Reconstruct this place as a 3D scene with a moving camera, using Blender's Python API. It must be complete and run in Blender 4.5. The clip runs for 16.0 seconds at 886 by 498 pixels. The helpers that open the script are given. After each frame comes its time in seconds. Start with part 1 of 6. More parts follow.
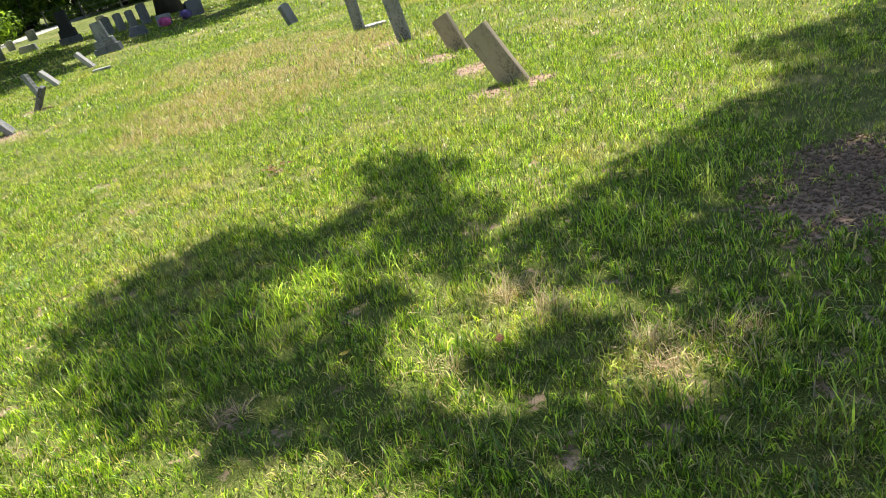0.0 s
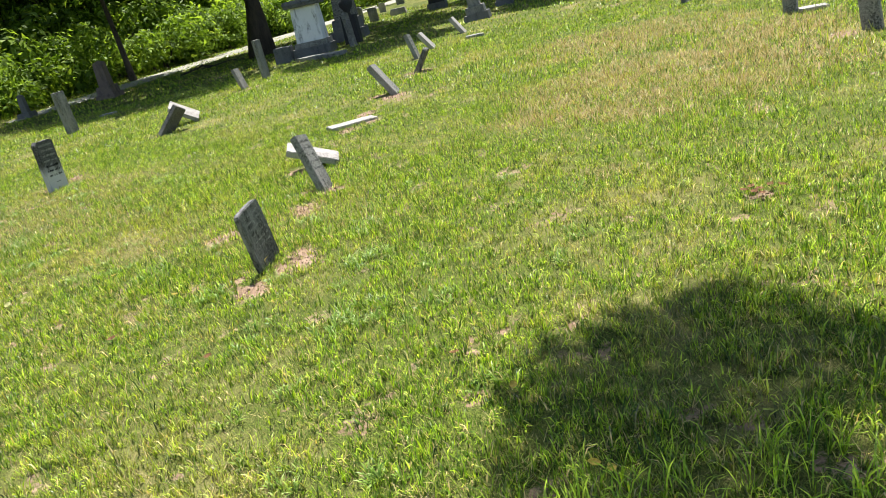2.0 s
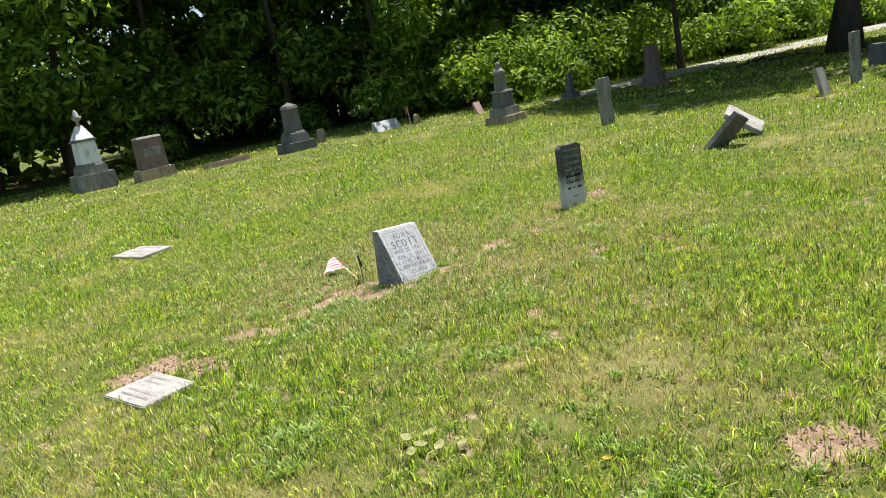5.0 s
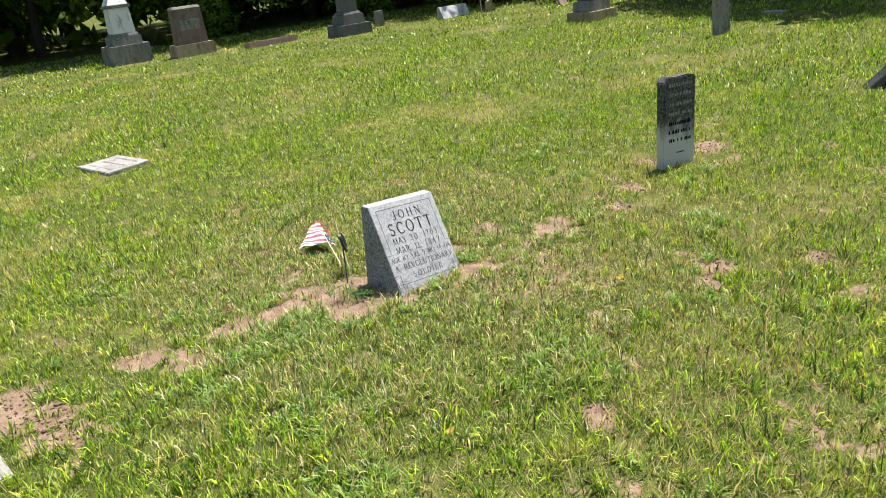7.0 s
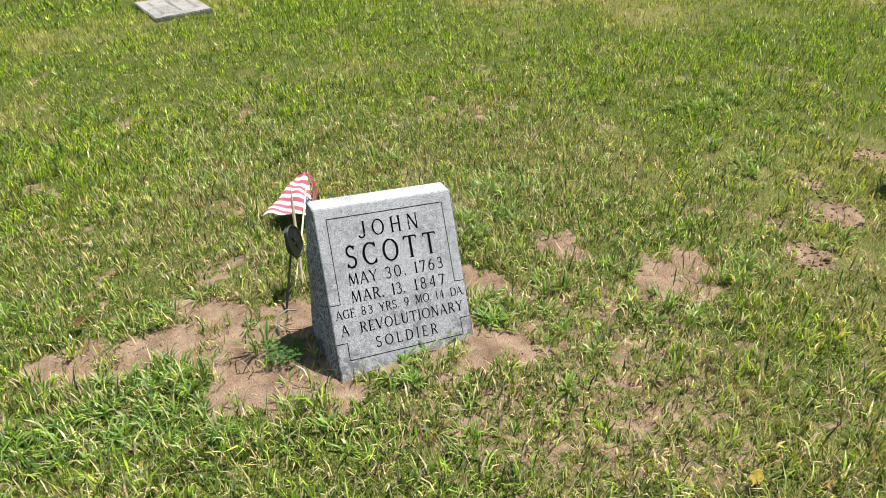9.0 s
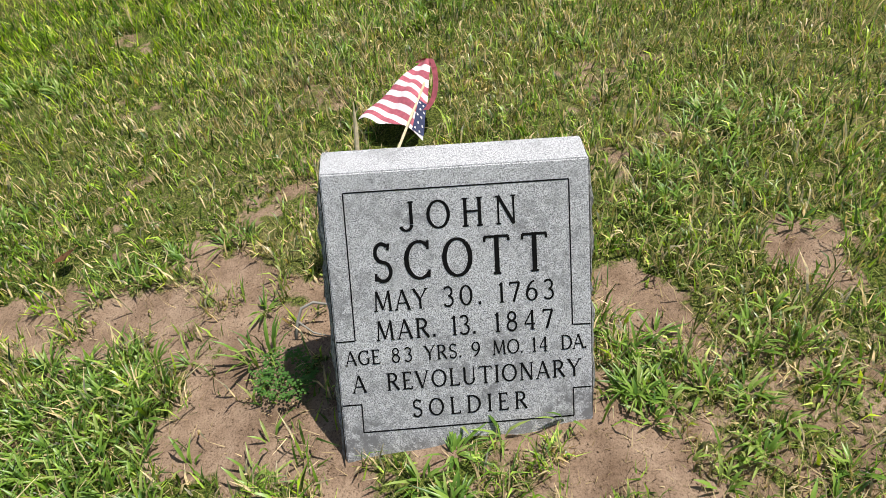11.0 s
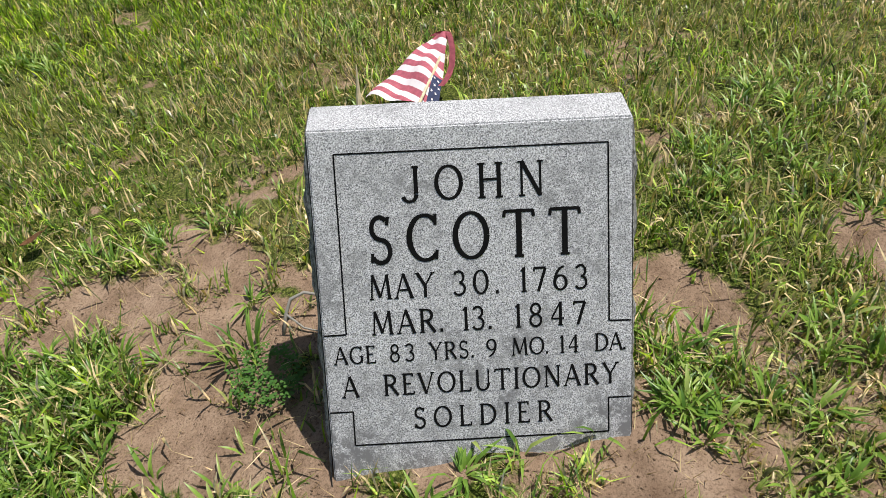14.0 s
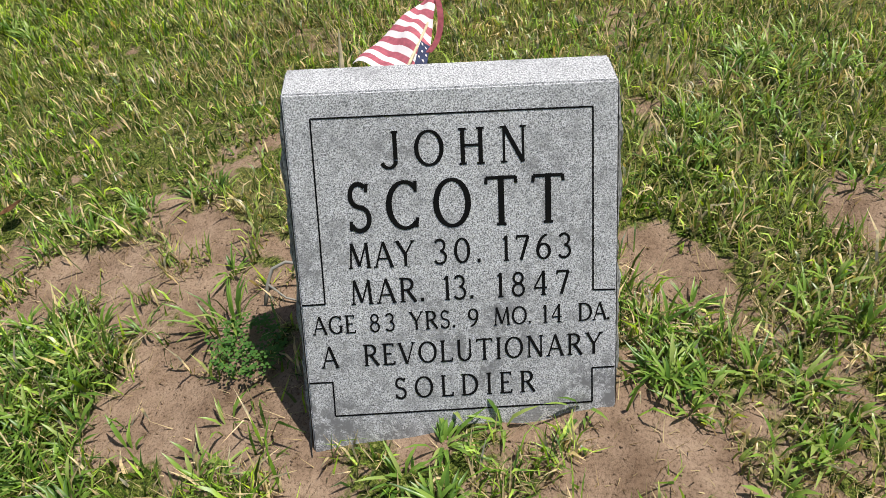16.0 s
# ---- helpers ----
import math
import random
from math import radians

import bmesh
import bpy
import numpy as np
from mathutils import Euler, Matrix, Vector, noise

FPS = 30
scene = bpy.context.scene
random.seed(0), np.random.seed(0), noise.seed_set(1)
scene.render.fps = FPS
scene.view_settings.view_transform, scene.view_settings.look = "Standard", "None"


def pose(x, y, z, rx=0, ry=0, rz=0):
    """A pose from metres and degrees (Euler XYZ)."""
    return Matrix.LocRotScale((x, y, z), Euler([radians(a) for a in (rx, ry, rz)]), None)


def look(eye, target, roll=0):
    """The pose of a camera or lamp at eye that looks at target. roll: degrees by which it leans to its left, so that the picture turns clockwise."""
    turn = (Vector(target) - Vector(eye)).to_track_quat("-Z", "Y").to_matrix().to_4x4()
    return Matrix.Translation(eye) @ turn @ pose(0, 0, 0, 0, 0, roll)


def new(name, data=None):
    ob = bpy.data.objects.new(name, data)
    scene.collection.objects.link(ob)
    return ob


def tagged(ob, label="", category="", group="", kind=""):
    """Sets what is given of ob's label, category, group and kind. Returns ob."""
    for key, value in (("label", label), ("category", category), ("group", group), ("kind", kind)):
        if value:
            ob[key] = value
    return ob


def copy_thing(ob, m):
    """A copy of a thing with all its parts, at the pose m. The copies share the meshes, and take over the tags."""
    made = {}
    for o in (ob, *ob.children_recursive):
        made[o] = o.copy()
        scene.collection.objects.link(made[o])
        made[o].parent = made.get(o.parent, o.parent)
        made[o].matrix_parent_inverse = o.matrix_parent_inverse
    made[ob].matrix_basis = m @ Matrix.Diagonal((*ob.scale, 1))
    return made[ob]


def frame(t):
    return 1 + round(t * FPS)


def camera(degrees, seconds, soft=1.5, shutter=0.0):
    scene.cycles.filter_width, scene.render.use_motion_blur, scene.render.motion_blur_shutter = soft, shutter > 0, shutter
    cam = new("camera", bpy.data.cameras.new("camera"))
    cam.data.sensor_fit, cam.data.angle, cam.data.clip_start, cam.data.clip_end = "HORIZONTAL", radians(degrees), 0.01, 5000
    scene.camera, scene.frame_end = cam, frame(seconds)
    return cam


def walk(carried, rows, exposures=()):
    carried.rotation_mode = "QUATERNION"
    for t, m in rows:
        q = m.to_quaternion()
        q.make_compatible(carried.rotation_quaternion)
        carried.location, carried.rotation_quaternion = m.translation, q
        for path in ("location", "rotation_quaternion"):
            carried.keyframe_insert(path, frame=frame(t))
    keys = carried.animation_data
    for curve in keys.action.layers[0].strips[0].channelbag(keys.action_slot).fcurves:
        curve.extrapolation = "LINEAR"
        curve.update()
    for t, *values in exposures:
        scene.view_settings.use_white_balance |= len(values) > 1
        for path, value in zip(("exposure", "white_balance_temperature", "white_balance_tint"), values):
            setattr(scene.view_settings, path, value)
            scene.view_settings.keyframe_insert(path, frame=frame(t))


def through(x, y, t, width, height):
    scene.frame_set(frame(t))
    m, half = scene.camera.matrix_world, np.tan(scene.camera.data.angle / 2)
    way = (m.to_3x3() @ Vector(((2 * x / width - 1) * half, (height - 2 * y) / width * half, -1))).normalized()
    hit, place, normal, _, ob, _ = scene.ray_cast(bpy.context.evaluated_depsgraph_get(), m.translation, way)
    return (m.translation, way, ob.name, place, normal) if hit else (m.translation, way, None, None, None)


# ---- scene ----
cam = camera(61.77, 16.0, soft=0.5)
ROWS = [
    (0.0, -0.050, 0.045, 1.792, 5.92, -24.22, -14.74),
    (0.5, -0.500, 0.410, 1.806, 12.45, -23.80, -14.14),
    (1.0, -0.871, 0.787, 1.847, 17.21, -22.80, -13.69),
    (1.5, -1.248, 1.056, 1.850, 20.47, -21.56, -12.94),
    (2.0, -1.668, 1.454, 1.801, 29.18, -20.24, -12.77),
    (2.5, -2.160, 1.614, 1.883, 46.11, -15.63, -13.54),
    (3.0, -2.552, 2.008, 1.851, 51.32, -14.91, -11.85),
    (3.5, -2.984, 2.524, 1.767, 54.09, -17.52, -10.44),
    (4.0, -3.475, 2.929, 1.767, 58.54, -17.64, -9.63),
    (4.5, -3.952, 3.326, 1.843, 63.55, -15.35, -9.97),
    (5.0, -4.433, 3.647, 1.849, 67.12, -13.68, -10.05),
    (5.2, -4.647, 3.820, 1.851, 68.19, -13.51, -9.86),
    (7.3, -6.982, 5.086, 1.808, 74.53, -22.65, -6.45),
    (7.5, -7.176, 5.187, 1.782, 75.21, -23.14, -5.99),
    (8.0, -7.690, 5.512, 1.745, 77.81, -25.31, -4.85),
    (8.5, -8.209, 5.775, 1.688, 81.87, -28.23, -2.89),
    (9.0, -8.700, 6.086, 1.617, 88.48, -31.44, -1.89),
    (9.5, -9.121, 6.260, 1.556, 97.08, -35.57, -2.75),
    (10.0, -9.443, 6.350, 1.484, 106.24, -38.92, -4.88),
    (10.2, -9.571, 6.356, 1.434, 108.49, -40.43, -5.64),
    (12.3, -10.013, 6.292, 1.088, 114.93, -42.05, -9.36),
    (12.5, -10.021, 6.292, 1.075, 114.78, -41.69, -9.20),
    (13.0, -10.039, 6.300, 1.064, 114.92, -41.09, -9.20),
    (13.5, -10.036, 6.296, 1.062, 114.84, -40.79, -8.74),
    (14.0, -10.024, 6.285, 1.055, 114.68, -41.04, -8.19),
    (14.5, -10.025, 6.279, 1.040, 114.64, -41.44, -7.88),
    (15.0, -10.035, 6.281, 1.036, 114.44, -42.14, -7.62),
    (15.5, -10.042, 6.291, 1.027, 114.42, -42.51, -7.67),
    (16.0, -10.044, 6.301, 1.030, 114.73, -43.14, -8.16),
]


def gaze(x, y, z, yaw, pitch, roll):
    a, b = radians(yaw), radians(pitch)
    ahead = Vector((-math.sin(a) * math.cos(b), math.cos(a) * math.cos(b), math.sin(b)))
    return look((x, y, z), Vector((x, y, z)) + ahead, roll)


walk(cam, [(t, gaze(*r)) for t, *r in ROWS], exposures=[(0.0, 1.2), (1.5, 1.05), (5.0, 0.82), (7.3, 0.68), (9.0, 0.46), (10.2, 0.24), (12.3, 0.03), (16.0, 0.0)])

# ---- light ----
SUN_EL, SUN_AZ = 69.0, -30.0  # degrees above the ground; degrees from +y towards +x
world = bpy.data.worlds.new("sky")
scene.world = world
world.use_nodes = True
wn = world.node_tree.nodes
sky = wn.new("ShaderNodeTexSky")
sky.sky_type = "NISHITA"
sky.sun_disc = False
sky.sun_elevation, sky.sun_rotation = radians(SUN_EL), radians(SUN_AZ)
wn["Background"].inputs["Strength"].default_value = 0.085
world.node_tree.links.new(sky.outputs[0], wn["Background"].inputs["Color"])
sun_data = bpy.data.lights.new("sun", "SUN")
sun_data.energy, sun_data.angle, sun_data.color = 5.0, radians(0.53), (1.0, 0.96, 0.90)
sun = new("sun", sun_data)
SUN_DIR = Vector((math.sin(radians(SUN_AZ)) * math.cos(radians(SUN_EL)), math.cos(radians(SUN_AZ)) * math.cos(radians(SUN_EL)), math.sin(radians(SUN_EL))))
sun.matrix_world = look(SUN_DIR * 60, (0, 0, 0))


# ---- materials ----
def mat_new(name):
    m = bpy.data.materials.new(name)
    m.use_nodes = True
    return m, m.node_tree.nodes, m.node_tree.links, m.node_tree.nodes["Principled BSDF"]


def node_noise(ns, ls, scale, detail=4.0, rough=0.6, coord="Object", stretch=None):
    tc = ns.new("ShaderNodeTexCoord")
    n = ns.new("ShaderNodeTexNoise")
    n.inputs["Scale"].default_value, n.inputs["Detail"].default_value, n.inputs["Roughness"].default_value = scale, detail, rough
    if stretch:
        mp = ns.new("ShaderNodeMapping")
        mp.inputs["Scale"].default_value = stretch
        ls.new(tc.outputs[coord], mp.inputs[0])
        ls.new(mp.outputs[0], n.inputs["Vector"])
    else:
        ls.new(tc.outputs[coord], n.inputs["Vector"])
    return n.outputs["Fac"]


def node_ramp(ns, ls, fac, stops):
    r = ns.new("ShaderNodeValToRGB")
    el = r.color_ramp.elements
    while len(el) < len(stops):
        el.new(0.5)
    for e, (p, c) in zip(el, stops):
        e.position, e.color = p, (*c, 1.0)
    ls.new(fac, r.inputs[0])
    return r.outputs[0]


def node_mix(ns, ls, fac, a, b, mode="MIX"):
    m = ns.new("ShaderNodeMix")
    m.data_type, m.blend_type = "RGBA", mode
    for sock, v in ((m.inputs[0], fac), (m.inputs[6], a), (m.inputs[7], b)):
        if isinstance(v, (int, float)):
            sock.default_value = v
        elif isinstance(v, tuple):
            sock.default_value = (*v, 1.0)
        else:
            ls.new(v, sock)
    return m.outputs[2]


def node_bump(ns, ls, bsdf, height, strength, dist):
    b = ns.new("ShaderNodeBump")
    b.inputs["Strength"].default_value, b.inputs["Distance"].default_value = strength, dist
    ls.new(height, b.inputs["Height"])
    ls.new(b.outputs[0], bsdf.inputs["Normal"])


def stone_mat(name, light, dark, stain, amount=0.5, speckle=260.0, streak=True, rough=0.85, bump=0.5, head=0.0, foot=0.16, clean=0.12):
    """Weathered stone: fine grain, broad stains and streaks that run down."""
    m, ns, ls, b = mat_new(name)
    grain = node_ramp(ns, ls, node_noise(ns, ls, speckle, 2.0, 0.7), [(0.35, dark), (0.62, light)])
    broad = node_noise(ns, ls, 5.0, 6.0, 0.7, stretch=(1.0, 1.0, 0.35) if streak else None)
    if head:  # lichen blackens the head of the stone; a negative value darkens towards the foot
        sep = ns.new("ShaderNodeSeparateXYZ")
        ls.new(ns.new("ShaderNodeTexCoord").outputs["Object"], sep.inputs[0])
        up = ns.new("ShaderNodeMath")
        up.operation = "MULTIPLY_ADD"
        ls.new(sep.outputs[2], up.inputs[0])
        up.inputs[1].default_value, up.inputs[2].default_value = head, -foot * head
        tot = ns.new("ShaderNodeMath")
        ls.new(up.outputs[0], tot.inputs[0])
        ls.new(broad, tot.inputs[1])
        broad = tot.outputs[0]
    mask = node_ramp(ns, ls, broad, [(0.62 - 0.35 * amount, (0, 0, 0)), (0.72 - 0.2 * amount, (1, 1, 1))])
    fine = node_ramp(ns, ls, node_noise(ns, ls, 45.0, 5.0, 0.75), [(0.44, (clean, clean, clean)), (0.56, (1, 1, 1))])
    both = node_mix(ns, ls, 1.0, mask, fine, "MULTIPLY")
    col = node_mix(ns, ls, both, grain, stain)
    ls.new(col, b.inputs["Base Color"])
    b.inputs["Roughness"].default_value = rough
    node_bump(ns, ls, b, node_noise(ns, ls, 70.0, 6.0, 0.7), bump, 0.004)
    return m


MARBLE_GREY = stone_mat("marble_grey", (0.40, 0.385, 0.35), (0.22, 0.215, 0.195), (0.06, 0.06, 0.052), 0.8)
MARBLE_DARK = stone_mat("marble_dark", (0.42, 0.41, 0.38), (0.26, 0.255, 0.24), (0.022, 0.022, 0.020), 0.9, head=0.6)
MARBLE_BLACK = stone_mat("marble_black", (0.26, 0.255, 0.24), (0.10, 0.098, 0.092), (0.018, 0.018, 0.017), 1.0, head=0.8)
MARBLE_FADED = stone_mat("marble_faded", (0.62, 0.62, 0.61), (0.42, 0.42, 0.42), (0.024, 0.024, 0.022), 1.0, head=1.5, foot=0.34, clean=0.80)
MARBLE_STAINED = stone_mat("marble_stained", (0.46, 0.455, 0.43), (0.25, 0.245, 0.23), (0.028, 0.028, 0.026), 1.0, head=-0.2, foot=0.25, clean=0.72)
MARBLE_BROWN = stone_mat("marble_brown", (0.48, 0.38, 0.25), (0.27, 0.21, 0.135), (0.10, 0.082, 0.055), 0.5)
MARBLE_PALE = stone_mat("marble_pale", (0.44, 0.415, 0.385), (0.30, 0.28, 0.255), (0.17, 0.16, 0.145), 0.55)
MARBLE_WHITE = stone_mat("marble_white", (0.62, 0.63, 0.64), (0.45, 0.46, 0.48), (0.14, 0.14, 0.14), 0.4)
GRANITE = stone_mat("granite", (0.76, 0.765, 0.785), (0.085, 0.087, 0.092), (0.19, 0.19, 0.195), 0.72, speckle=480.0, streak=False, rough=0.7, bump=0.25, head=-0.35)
GRANITE_ROUGH = stone_mat("granite_rough", (0.42, 0.42, 0.42), (0.06, 0.06, 0.06), (0.10, 0.10, 0.095), 0.5, speckle=120.0, streak=False, rough=0.9, bump=1.0)
GRANITE_DARK = stone_mat("granite_dark", (0.19, 0.19, 0.19), (0.09, 0.09, 0.09), (0.05, 0.05, 0.05), 0.4)
GRANITE_BROWN = stone_mat("granite_brown", (0.27, 0.20, 0.165), (0.14, 0.105, 0.09), (0.06, 0.055, 0.05), 0.4)
GRANITE_PINK = stone_mat("granite_pink", (0.55, 0.36, 0.32), (0.34, 0.22, 0.20), (0.20, 0.15, 0.14), 0.3)
BLACK_STONE = stone_mat("black_stone", (0.035, 0.035, 0.04), (0.02, 0.02, 0.02), (0.05, 0.05, 0.05), 0.2)


def plain_mat(name, col, rough=0.7, metal=0.0, vary=0.25, scale=60.0):
    m, ns, ls, b = mat_new(name)
    lo, hi = tuple(c * (1 - vary) for c in col), tuple(min(1.0, c * (1 + vary)) for c in col)
    ls.new(node_ramp(ns, ls, node_noise(ns, ls, scale, 4.0), [(0.3, lo), (0.7, hi)]), b.inputs["Base Color"])
    b.inputs["Roughness"].default_value, b.inputs["Metallic"].default_value = rough, metal
    return m


# near-black colour stands in for the shade inside cut letters and lines
CARVED_SHADE = plain_mat("carved_shade", (0.008, 0.008, 0.008), 1.0)
CARVED_SHADE.node_tree.nodes["Principled BSDF"].inputs["Specular IOR Level"].default_value = 0.05
CARVED_SOFT = plain_mat("carved_soft", (0.10, 0.10, 0.095), 0.95)
CARVED_PALE = plain_mat("carved_pale", (0.24, 0.235, 0.22), 0.95, vary=0.5)
CARVED_DUST = plain_mat("carved_dust", (0.30, 0.285, 0.26), 0.95, vary=0.4)
BRONZE = plain_mat("bronze", (0.05, 0.055, 0.05), 0.5, 0.7)
WOOD_STICK = plain_mat("wood_stick", (0.68, 0.57, 0.37), 0.7)
CLOTH_RED = plain_mat("cloth_red", (0.46, 0.115, 0.15), 0.85)
CLOTH_WHITE = plain_mat("cloth_white", (0.88, 0.80, 0.80), 0.8, vary=0.04)
CLOTH_BLUE = plain_mat("cloth_blue", (0.025, 0.035, 0.09), 0.8)
FLOWER_PINK = plain_mat("flower_pink", (0.75, 0.12, 0.35), 0.7)
FLOWER_PURPLE = plain_mat("flower_purple", (0.16, 0.10, 0.30), 0.7)
METAL_WIRE = plain_mat("metal_wire", (0.30, 0.29, 0.27), 0.5, 0.6)
WOOD_POST = plain_mat("wood_post", (0.22, 0.18, 0.13), 0.9)
GRAVEL = plain_mat("gravel", (0.30, 0.285, 0.25), 0.95, scale=14.0)
YELLOW_LEAF = plain_mat("yellow_leaf", (0.55, 0.42, 0.06), 0.7)
PALE_LEAF = plain_mat("pale_leaf", (0.45, 0.45, 0.18), 0.7)
CLOD = plain_mat("clod", (0.19, 0.125, 0.078), 0.95, vary=0.6, scale=25.0)
BROWN_LEAF = plain_mat("brown_leaf", (0.25, 0.12, 0.05), 0.8)


def leaf_mat(name, stops, through=0.35, patch=None, patch_scale=0.5, rough=0.55, gloss=0.22, thresh=(0.50, 0.70), clump=0.0):
    """Blades and leaves: colour from a random per blade, mixed with broad patches; light shines through."""
    m, ns, ls, b = mat_new(name)
    geo = ns.new("ShaderNodeNewGeometry")
    col = node_ramp(ns, ls, geo.outputs["Random Per Island"], stops)
    if patch:
        f = node_ramp(ns, ls, node_noise(ns, ls, patch_scale, 8.0, 0.78), [(thresh[0], (0, 0, 0)), (thresh[1], (1, 1, 1))])
        col = node_mix(ns, ls, f, col, node_mix(ns, ls, 0.55, col, patch))
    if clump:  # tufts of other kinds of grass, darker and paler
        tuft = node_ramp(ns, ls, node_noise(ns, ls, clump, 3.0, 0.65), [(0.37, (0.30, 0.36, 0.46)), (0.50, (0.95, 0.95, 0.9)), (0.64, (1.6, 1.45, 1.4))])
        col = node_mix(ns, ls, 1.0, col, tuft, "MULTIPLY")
    ls.new(col, b.inputs["Base Color"])
    b.inputs["Roughness"].default_value = rough
    b.inputs["Specular IOR Level"].default_value = gloss
    tr = ns.new("ShaderNodeBsdfTranslucent")
    ls.new(node_mix(ns, ls, 1.0, col, (1.0, 1.0, 0.35), "MULTIPLY"), tr.inputs["Color"])
    mx = ns.new("ShaderNodeMixShader")
    mx.inputs[0].default_value = through
    ls.new(b.outputs[0], mx.inputs[1])
    ls.new(tr.outputs[0], mx.inputs[2])
    ls.new(mx.outputs[0], ns["Material Output"].inputs["Surface"])
    return m


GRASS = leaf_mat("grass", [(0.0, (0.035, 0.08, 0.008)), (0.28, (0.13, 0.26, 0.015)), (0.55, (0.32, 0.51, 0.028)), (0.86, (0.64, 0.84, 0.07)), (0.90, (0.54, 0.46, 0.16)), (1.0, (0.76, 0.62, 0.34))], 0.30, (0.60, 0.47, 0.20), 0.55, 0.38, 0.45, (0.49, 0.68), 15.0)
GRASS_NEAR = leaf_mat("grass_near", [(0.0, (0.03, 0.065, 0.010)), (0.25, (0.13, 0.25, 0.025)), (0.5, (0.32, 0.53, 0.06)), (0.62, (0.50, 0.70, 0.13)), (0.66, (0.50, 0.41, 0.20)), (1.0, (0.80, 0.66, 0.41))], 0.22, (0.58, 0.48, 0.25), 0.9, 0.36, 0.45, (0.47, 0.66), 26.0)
GRASS_DRY = leaf_mat("grass_dry", [(0.0, (0.50, 0.38, 0.19)), (0.5, (0.70, 0.56, 0.33)), (0.8, (0.40, 0.28, 0.14)), (1.0, (0.16, 0.11, 0.05))], 0.25)
CRABGRASS = leaf_mat("crabgrass", [(0.0, (0.07, 0.155, 0.022)), (0.5, (0.16, 0.29, 0.042)), (0.85, (0.29, 0.44, 0.075)), (1.0, (0.40, 0.46, 0.15))], 0.26, rough=0.36, gloss=0.45)
CLOVER = leaf_mat("clover", [(0.0, (0.06, 0.16, 0.03)), (1.0, (0.12, 0.24, 0.05))], 0.3)
LEAF_WOOD = leaf_mat("leaf_wood", [(0.0, (0.05, 0.10, 0.015)), (0.6, (0.15, 0.26, 0.04)), (1.0, (0.36, 0.50, 0.08))], 0.58)
LEAF_BRIGHT = leaf_mat("leaf_bright", [(0.0, (0.07, 0.13, 0.017)), (0.6, (0.20, 0.32, 0.045)), (1.0, (0.40, 0.55, 0.09))], 0.55)
BARK = stone_mat("bark", (0.10, 0.075, 0.055), (0.045, 0.035, 0.028), (0.02, 0.017, 0.014), 0.6, speckle=40.0, bump=1.0)


def ground_material():
    """Turf thatch and bare soil; the share of soil is stored at each vertex."""
    m, ns, ls, b = mat_new("turf_and_soil")
    att = ns.new("ShaderNodeAttribute")
    att.attribute_name = "soil"
    turf = node_ramp(ns, ls, node_noise(ns, ls, 150.0, 5.0, 0.8), [(0.38, (0.010, 0.011, 0.004)), (0.48, (0.05, 0.072, 0.011)), (0.56, (0.14, 0.17, 0.030)), (0.66, (0.33, 0.31, 0.11))])
    dry = node_ramp(ns, ls, node_noise(ns, ls, 0.55, 8.0, 0.78), [(0.50, (0, 0, 0)), (0.70, (1, 1, 1))])
    turf = node_mix(ns, ls, dry, turf, node_mix(ns, ls, 0.6, turf, (0.33, 0.27, 0.12)))
    soil = node_ramp(ns, ls, node_noise(ns, ls, 9.0, 8.0, 0.7), [(0.3, (0.17, 0.108, 0.068)), (0.52, (0.330, 0.228, 0.156)), (0.76, (0.51, 0.375, 0.265))])
    crumb = node_ramp(ns, ls, node_noise(ns, ls, 190.0, 5.0, 0.85), [(0.36, (0.34, 0.32, 0.30)), (0.50, (1, 1, 1))])
    soil = node_mix(ns, ls, 1.0, soil, crumb, "MULTIPLY")
    edge = node_noise(ns, ls, 22.0, 5.0, 0.7)
    add = ns.new("ShaderNodeMath")
    add.operation = "MULTIPLY_ADD"
    ls.new(edge, add.inputs[0])
    add.inputs[1].default_value = 1.2
    ls.new(att.outputs["Fac"], add.inputs[2])
    mask = node_ramp(ns, ls, add.outputs[0], [(0.87, (0, 0, 0)), (1.0, (1, 1, 1))])
    ls.new(node_mix(ns, ls, mask, turf, soil), b.inputs["Base Color"])
    b.inputs["Roughness"].default_value = 0.95
    b.inputs["Specular IOR Level"].default_value = 0.15
    node_bump(ns, ls, b, node_noise(ns, ls, 60.0, 7.0, 0.75), 0.7, 0.012)
    return m


TURF = ground_material()


# ---- building helpers ----
def G(x, y):
    """Height of the ground: almost level, with a slight rise ahead."""
    z = -0.03 + 0.010 * (y - 6) / (1 + np.exp(-(y - 6) / 3))
    z = z + 0.034 * np.exp(-((x + 10.65) ** 2 + (y - 5.95) ** 2) / 0.45)  # low mound at the slant stone
    return z + 0.026 * np.exp(-((x + 10.68) ** 2 + (y - 6.34) ** 2) / 0.04)


def mesh_of(bm, name, material, smooth=False):
    me = bpy.data.meshes.new(name)
    bm.normal_update()
    bm.to_mesh(me)
    bm.free()
    me.materials.append(material)
    if smooth:
        me.polygons.foreach_set("use_smooth", [True] * len(me.polygons))
    return me


def thing(name, m, label, category, group="", kind=""):
    ob = new(name)
    ob.empty_display_size = 0.1
    ob.matrix_world = m
    return tagged(ob, label, category, group, kind)


def part(name, bm, material, parent, label="", smooth=False):
    ob = new(name, mesh_of(bm, name, material, smooth))
    ob.parent = parent
    return tagged(ob, label) if label else ob


